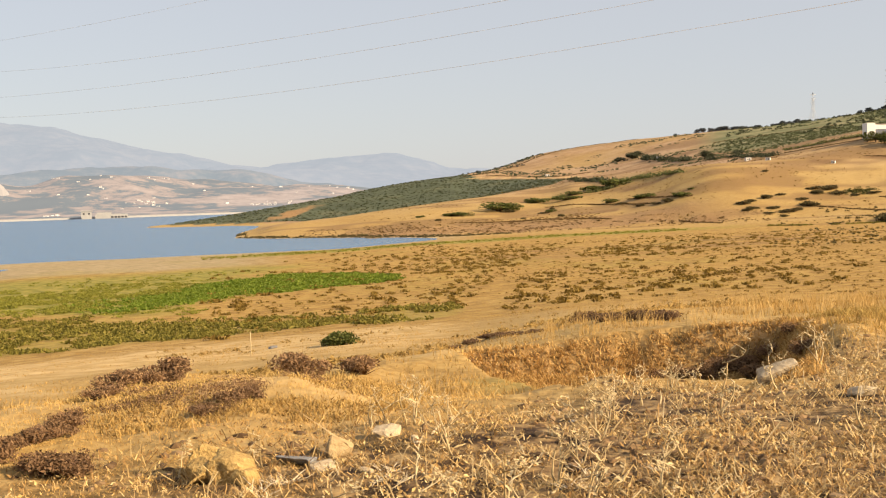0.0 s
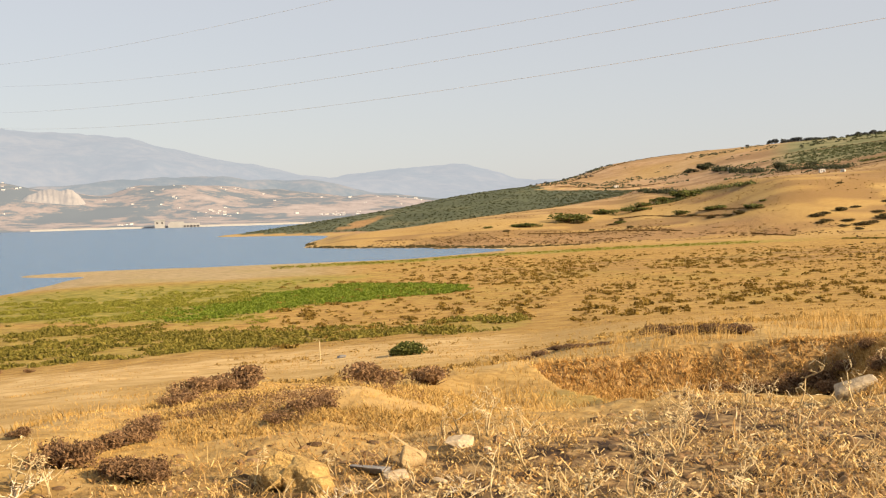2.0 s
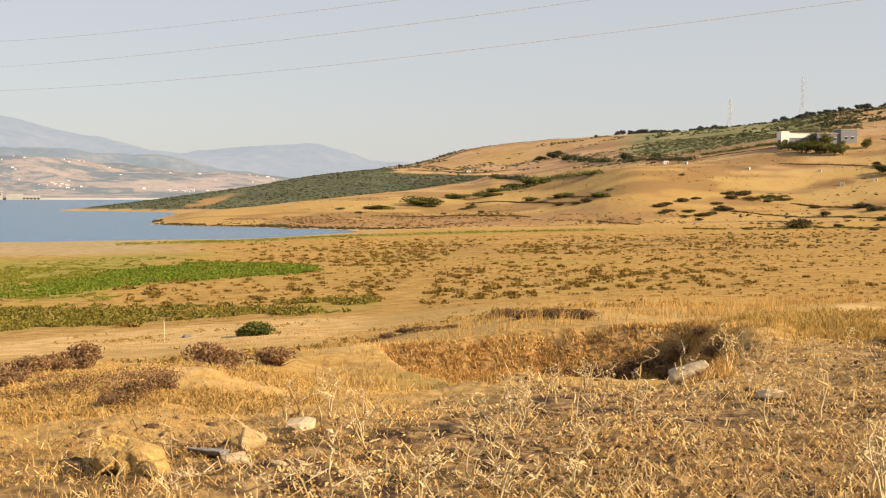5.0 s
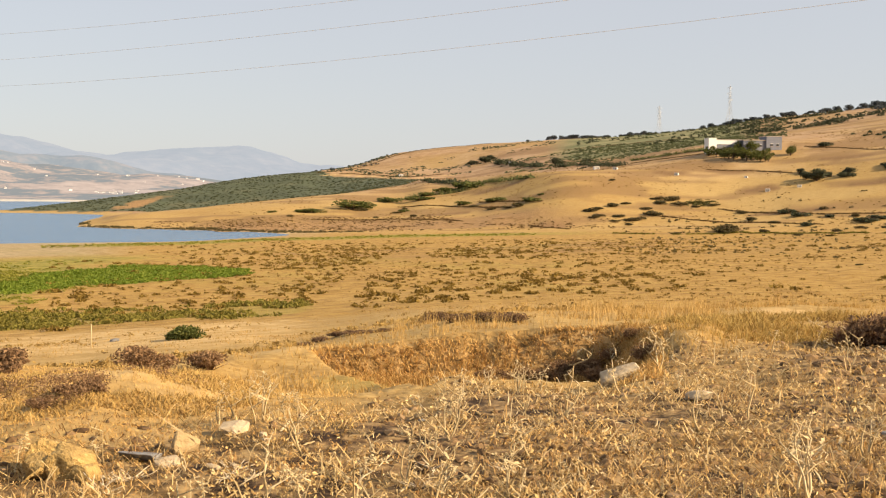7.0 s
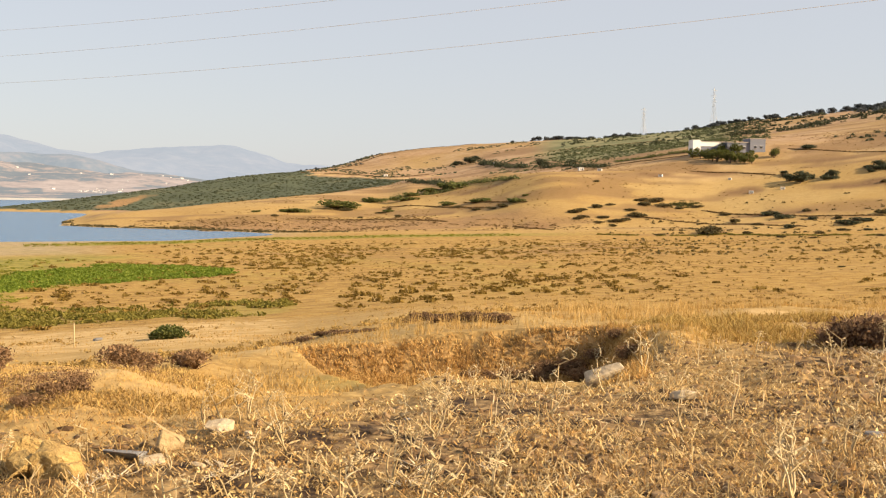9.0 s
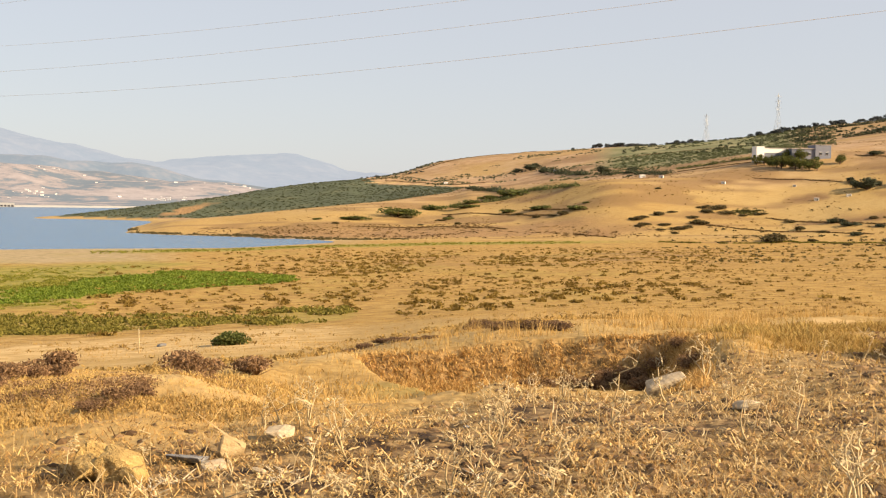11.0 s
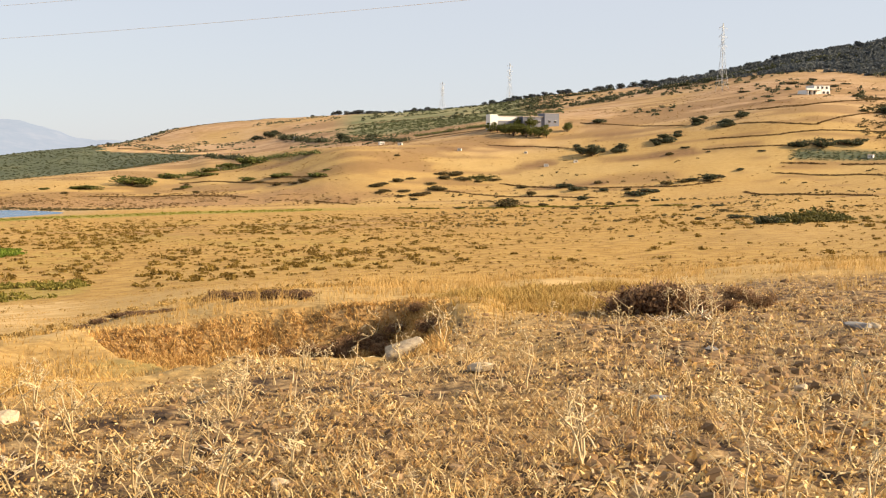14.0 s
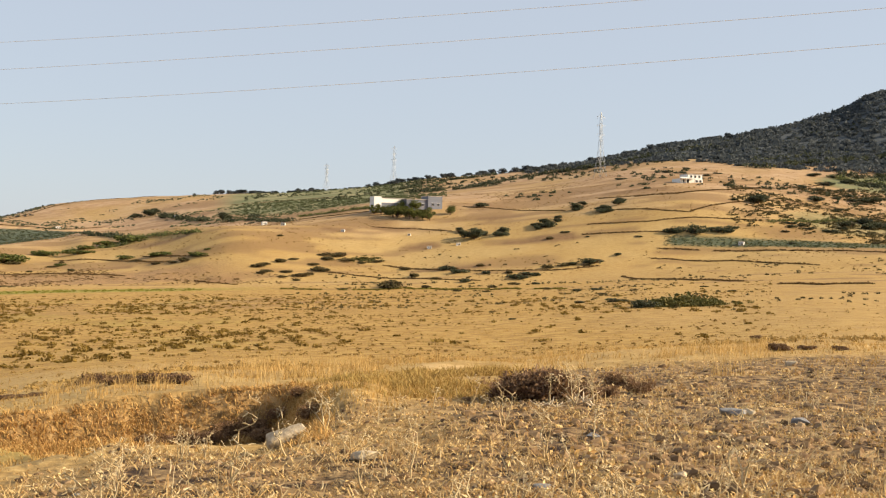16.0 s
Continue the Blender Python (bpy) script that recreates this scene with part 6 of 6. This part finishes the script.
for line in ([(-34.57, 486), (-38.0, 484), (-41.62, 482), (-45.1, 477)], [(-15.93, 401), (-18.73, 395), (-22.12, 408), (-25.80, 369), (-30.03, 331)]):
    hedge(line, 1.6, BAND_LEAF if line[0][0] > -20 else None, 0.24, gaps=0.3)
# thick belts of shrubs and trees that divide the hill
for line, wide in (([(-9.0, 955), (-9.96, 950), (-11.2, 850), (-12.79, 770)], 7.5), ([(-12.79, 756), (-14.47, 738), (-16.14, 660)], 6.0), ([(-6.30, 671), (-7.43, 650), (-8.57, 614)], 5.5),
                   ([(-22.36, 889), (-24.19, 855), (-25.74, 870), (-27.50, 897), (-28.99, 898)], 8.5), ([(-21.82, 940), (-23.14, 988), (-24.96, 979), (-26.8, 975)], 7.0),
                   ([(-38.94, 790), (-39.99, 803), (-41.29, 833), (-42.32, 843), (-43.83, 867), (-45.5, 884)], 10), ([(-31.04, 880), (-32.42, 892), (-34.07, 900), (-35.44, 920), (-36.79, 935)], 10),
                   ([(-28.9, 905), (-30.2, 890), (-31.6, 885)], 8), ([(-42.6, 790), (-44.0, 775), (-46, 770)], 9), ([(-43.2, 742), (-44.6, 735), (-46, 730)], 8), ([(-39.2, 850), (-40.8, 870), (-42.5, 895)], 9), ([(-34.96, 513), (-36.32, 517), (-37.13, 515), (-38.46, 520)], 3.6)):
    hedge(line, wide, TREE_LEAF, 0.4, "dark belt of shrubs and trees across the hill", 0.34, "shrub_belt")
for line, wide in (([(-16.69, 696), (-18.33, 672), (-19.69, 661), (-21.04, 649)], 4.2), ([(-8.57, 608), (-9.98, 588), (-11.95, 556)], 4.6), ([(-42.07, 790), (-43.35, 752), (-45.2, 748)], 6.5),
                   ([(-4.05, 576), (-5.74, 585), (-7.44, 586), (-8.57, 586)], 3.8), ([(-38.99, 528), (-40.30, 544), (-42.11, 564), (-43.38, 587), (-45.08, 584)], 3.4)):
    hedge(line, wide, ROW_LEAF, 0.42, "green row of bushes along a field", 0.3, "bush_row")


# ---- buildings ----
def window_in(parent, x, y, z, w, h, name="window", sill=False):
    p, f = box(x - w / 2, y - 0.12, z, x + w / 2, y + 0.02, z + h)
    ob = part(name, mesh_from(name, p, f, DARK_OPEN, False), parent)
    if sill:
        p, f = box(x - w / 2 - 0.12, y - 0.2, z - 0.14, x + w / 2 + 0.12, y + 0.02, z - 0.002)
        part("sill", mesh_from("sill", p, f, ROOF, False), ob)
        p, f = box(x - w / 2 - 0.1, y - 0.16, z + h + 0.002, x + w / 2 + 0.1, y + 0.02, z + h + 0.16)
        part("lintel", mesh_from("lintel", p, f, WHITE_WALL, False), ob)
    return ob


def walls(name, x0, y0, z0, x1, y1, z1, material, parent):
    p, f = box(x0, y0, z0, x1, y1, z1)
    return part(name, mesh_from(name, p, f, material, False), parent)


def farm(bearing, reach):
    """A long farm building: a grey block with a white low wing and yard wall."""
    root = thing("farm_building", "grey farm block with a long low white wing", "building")
    walls("grey_block", 0, 0, -1.5, 9, 10, 7.8, GREY_WALL, root)
    walls("block_roof", -0.2, -0.2, 7.8, 9.2, 10.2, 8.1, ROOF, root)
    walls("shed", -13, 1, -1.5, 0, 9, 5.6, GREY_WALL, root)
    walls("shed_roof", -13.3, 0.6, 5.6, 0, 9.4, 6.0, ROOF, root)
    walls("wing_base", -26, 9, -1.5, -8, 15, 3.6, GREY_WALL, root)
    walls("white_wing", -26, 8.8, 3.6, -8, 15.2, 6.2, WHITE_WALL, root)
    walls("wing_roof", -26.2, 8.5, 6.2, -8, 15.4, 6.4, ROOF, root)
    walls("white_tower", -30.5, 7.6, -1.5, -26, 14.4, 7.0, WHITE_WALL, root)
    for k in range(3):
        window_in(root, -11 + k * 4, 1, 2.2, 1.4, 1.2, sill=True)
    window_in(root, 3, 0, 2.5, 1.4, 1.4, sill=True)
    window_in(root, 6.5, 0, 2.5, 1.4, 1.4, sill=True)
    p = at(bearing, reach)
    root.matrix_basis = pose(p.x, p.y, p.z, 0, 0, bearing + 24) @ Matrix.Diagonal((0.95, 0.95, 0.95, 1))


def villa(bearing, reach):
    root = thing("white_house", "white two-storey house alone on the golden slope", "house")
    walls("ground_floor", -6.5, 0, -1.5, 6.5, 8, 2.9, WHITE_WALL, root)
    walls("upper_floor", -2.0, 0.4, 2.9, 6.5, 8, 5.6, WHITE_WALL, root)
    walls("roof", -2.3, 0.1, 5.6, 6.8, 8.3, 5.85, ROOF, root)
    walls("parapet", -6.5, 0, 2.9, -2.0, 0.2, 3.7, WHITE_WALL, root)
    walls("awning", -7.0, -2.4, 2.6, 0.5, 0, 2.8, ROOF, root)
    for k in range(4):
        walls("post", -6.9 + k * 2.4, -2.3, -1.5, -6.7 + k * 2.4, -2.1, 2.6, WHITE_WALL, root)
    for x in (-5, -2.2, 3.0, 5.2):
        window_in(root, x, 0, 0.3 if x < 0 else 1.0, 1.2, 2.0 if x < 0 else 1.2)
    for x in (0.0, 2.4, 4.8):
        window_in(root, x, 0.4, 3.7, 1.0, 1.2, sill=True)
    p = at(bearing, reach)
    root.matrix_basis = pose(p.x, p.y, p.z - 0.6, 0, 0, bearing + 32) @ Matrix.Diagonal((1.15, 1.15, 1.0, 1))


def hut(label="small white hut on the hillside"):
    root = thing("hut", label, "hut", "white huts")
    walls("wall", -0.5, -0.35, -0.3, 0.5, 0.35, 0.62, WHITE_WALL, root)
    p, f = [(-0.55, -0.42, 0.62), (0.55, -0.42, 0.62), (0.55, 0.42, 0.62), (-0.55, 0.42, 0.62), (-0.55, -0.42, 0.68), (0.55, -0.42, 0.68), (0.55, 0.42, 0.74), (-0.55, 0.42, 0.74)], [(0, 3, 2, 1), (4, 5, 6, 7), (0, 1, 5, 4), (1, 2, 6, 5), (2, 3, 7, 6), (3, 0, 4, 7)]
    part("roof", mesh_from("roof", p, f, ROOF, False), root)
    window_in(root, -0.2, -0.35, 0.2, 0.14, 0.2)
    window_in(root, 0.2, -0.35, 0.0, 0.16, 0.45, "door")
    return root


farm(-23.1, 628)
villa(-36.11, 681)
# The ones at -23.2 and -38.53 stand for unidentified low white shapes.
HUTS = [
    (-5.24, 914, 4.07), (-10.77, 881, 5.23), (-14.97, 656, 3.89), (-15.9, 608, 3.01), (-18.87, 551, 2.46), (-23.2, 514, 2.54),
    (-24.66, 516, 2.3), (-22.18, 547, 1.9)] + [
    (-38.53, 494, 2.94)]


def build_huts():
    proto, used = hut(), set()
    for i, (b, r, w) in enumerate(HUTS):
        random.seed(i)
        put(proto, used, b, r, w * 0.75, w * 0.65, turn=radians(b + random.uniform(-25, 25)))


build_huts()


# ---- the power lines ----
def pylon(bearing, reach, tall):
    """A lattice mast: four legs, rings, crossed braces, three arms."""
    root = thing("pylon", "grey lattice power pylon on the hillside", "pylon", "power pylons")
    levels = [(0, 3.2), (0.18, 2.3), (0.34, 1.5), (0.5, 1.0), (0.66, 0.8), (0.82, 0.7), (1.0, 0.15)]
    corner = ((-1, -1), (1, -1), (1, 1), (-1, 1))
    at_level = [[Vector((cx * w, cy * w, h * tall)) for cx, cy in corner] for h, w in levels]
    for k in range(4):
        path = [l[k] for l in at_level]
        path[0] = path[0] - Vector((0, 0, 1.5))
        p, f = tube(path, [0.1] * len(path), 4)
        part("leg", mesh_from("leg", p, f, STEEL), root)
    for a, b in zip(at_level, at_level[1:]):
        for k in range(4):
            j = (k + 1) % 4
            for p0, p1 in ((a[k], b[j]), (a[j], b[k]), (b[k], b[j])):
                p, f = tube([p0, p1], [0.045, 0.045], 3)
                part("brace", mesh_from("brace", p, f, STEEL), root)
    for h in (0.66, 0.8, 0.93):
        p, f = joined([tube([(-4, 0, h * tall), (4, 0, h * tall)], [0.1, 0.1], 4), tube([(-4, 0, h * tall), (0, 0, h * tall + 1.4), (4, 0, h * tall)], [0.07] * 3, 3)])
        arm = part("arm", mesh_from("arm", p, f, STEEL), root)
        for x in (-3.8, 3.8):
            p, f = tube([(x, 0, h * tall - 0.1 * k) for k in range(16)], [0.05 if k % 2 else 0.13 for k in range(16)], 6)
            part("insulator", mesh_from("insulator", p, f, STEEL), arm)
    p = at(bearing, reach)
    root.matrix_basis = pose(p.x, p.y, p.z, 0, 0, bearing + 50)


for b, r, tall in ((-31.66, 765, 43), (-21.35, 1150, 40), (-18.0, 1180, 30)):
    pylon(b, r, tall)


def power_wire(rise, tilt, sag):
    """A wire of the line that passes 70 m off, square to the bearing -50."""
    side, along = way(-50) * 70, way(40) * 70
    path = []
    for k in range(61):
        u = -1.3 + 7.6 * k / 60
        path.append(side + along * u + Vector((0, 0, 15 + 70 * (rise + tilt * u + sag * u * u))))
    p, f = tube(path, [0.018] * 61, 5)
    tagged(new("power_wire", mesh_from("power_wire", p, f, CABLE)), "grey power wire sagging across the sky", "wire", "power wires")


for rise, tilt, sag in ((0.316, 0.005, 0.011), (0.2332, -0.0047, 0.0151), (0.211, -0.0118, 0.0126), (0.1829, -0.027, 0.0153)):
    power_wire(rise, tilt, sag)


# Emission and dimmed colours imitate haze over the far rock and house walls.
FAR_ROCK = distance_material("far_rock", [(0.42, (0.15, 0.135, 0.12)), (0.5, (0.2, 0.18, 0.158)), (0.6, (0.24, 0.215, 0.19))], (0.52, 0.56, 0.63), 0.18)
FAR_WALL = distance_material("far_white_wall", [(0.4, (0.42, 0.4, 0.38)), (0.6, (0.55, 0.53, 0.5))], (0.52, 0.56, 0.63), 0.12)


# ---- the dam and the houses of the far shore ----
def far_place(bearing, reach, sheet=FAR_SHORE):
    d = way(bearing) * reach
    return Vector((d.x, d.y, float(sheet_height(sheet, bearing, reach))))


def build_dam():
    root = thing("dam", "long low pale concrete dam across the lake", "dam")
    a, b = way(23.3) * 1700, way(9) * 1700
    n = 14
    for k in range(n):
        p0, p1 = a.lerp(b, k / n), a.lerp(b, (k + 0.995) / n)
        out = Vector((-(p1 - p0).y, (p1 - p0).x, 0)).normalized() * 6
        pts = [p0 - out * 0.6, p1 - out * 0.6, p1 + out, p0 + out]
        low, high = [Vector((q.x, q.y, -3)) for q in pts], [Vector((q.x, q.y, 2.6)) for q in (p0, p1, p1 + out * 0.6, p0 + out * 0.6)]
        part("wall_section", mesh_from("wall_section", low + high, [(0, 1, 2, 3), (4, 7, 6, 5), (0, 4, 5, 1), (1, 5, 6, 2), (2, 6, 7, 3), (3, 7, 4, 0)], CONCRETE, False), root)
    tower = thing("intake_tower", "square pale concrete intake tower by the dam", "tower")
    walls("shaft", -7, -6, -3, 7, 6, 10.5, CONCRETE, tower)
    walls("cap", -7.8, -6.8, 10.5, 7.8, 6.8, 12, CONCRETE, tower)
    for k in (-3.5, 3.5):
        window_in(tower, k, -6, 6, 2.2, 2.4)
    p = way(17.35) * 1675
    tower.matrix_basis = pose(p.x, p.y, 0, 0, 0, 17)
    hall = thing("spillway_hall", "low pale hall with dark gates beside the dam", "building")
    walls("wall", -22, -6, -2, 22, 6, 6.0, CONCRETE, hall)
    walls("upper_wall", -20, -5, 6.0, 0, 6, 8.6, CONCRETE, hall)
    for k in range(5):
        window_in(hall, 1 + k * 4.6, -6, 0.6, 3.2, 2.4, "gate")
    p = way(16.2) * 1678
    hall.matrix_basis = pose(p.x, p.y, 0, 0, 0, 16)


build_dam()


def build_village():
    def cottage(name, label):
        root = thing(name, label, "house", "far shore houses")
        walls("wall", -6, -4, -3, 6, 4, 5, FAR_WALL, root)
        walls("roof", -6.4, -4.4, 5, 6.4, 4.4, 5.5, ROOF, root)
        for x in (-3.5, 0, 3.5):
            window_in(root, x, -4, 1.5, 1.4, 1.6)
        return root
    proto, first = cottage("far_house", "white house in a village over the lake"), True
    groups = ((27.6, 2150, 1.2, 140, 12), (25.6, 2220, 1.6, 160, 22), (18.6, 2450, 1.0, 120, 14), (14.6, 1960, 1.0, 40, 9), (9.0, 1950, 1.0, 50, 9), (19.3, 1800, 0.7, 25, 4), (16.5, 2150, 3.0, 200, 12), (5, 2200, 3, 200, 8))
    for i, (b, r, sb, sr, n) in enumerate(groups):
        random.seed(70 + i)
        for k in range(int(n * 1.7)):
            bb, rr, s = b + random.gauss(0, sb * 0.6), r + random.gauss(0, sr * 0.6), random.uniform(0.2, 0.42)
            m = Matrix.LocRotScale(far_place(bb, rr), Euler((0, 0, radians(bb + random.uniform(-30, 30)))), (s * random.uniform(0.8, 1.6), s, s * random.uniform(0.7, 1.1)))
            if first:
                proto.matrix_basis, first = m, False
            else:
                copy_thing(proto, m @ Matrix.Diagonal((*proto.scale, 1)).inverted())


build_village()


def build_quarry():
    """A pale worked rock face above the far shore."""
    n, m, pts = 90, 24, []
    for i in range(n):
        for j in range(m):
            u, v = i / (n - 1) * 2 - 1, j / (m - 1)
            side = min(1.0, (u + 1) / 0.9) if u < -0.1 else min(1.0, (1 - u) / 0.35) ** 0.7
            top = 36 * max(0.0, side) * (0.97 + 0.16 * noise.noise(Vector((u * 4, 3, 0))))
            crack = noise.noise(Vector((u * 9, v * 1.5, 5))) * 5 + noise.noise(Vector((u * 30, v * 5, 8))) * 2
            pts.append((u * 72, -10 + 50 * v ** 1.4 + crack, -14 + (top + 14) * min(1, v * 1.15) + noise.noise(Vector((u * 20, v * 6, 2))) * 1.5))
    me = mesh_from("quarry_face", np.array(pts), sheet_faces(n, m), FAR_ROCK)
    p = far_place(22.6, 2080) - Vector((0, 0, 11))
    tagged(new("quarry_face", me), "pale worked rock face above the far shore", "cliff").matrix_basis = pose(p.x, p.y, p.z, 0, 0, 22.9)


build_quarry()
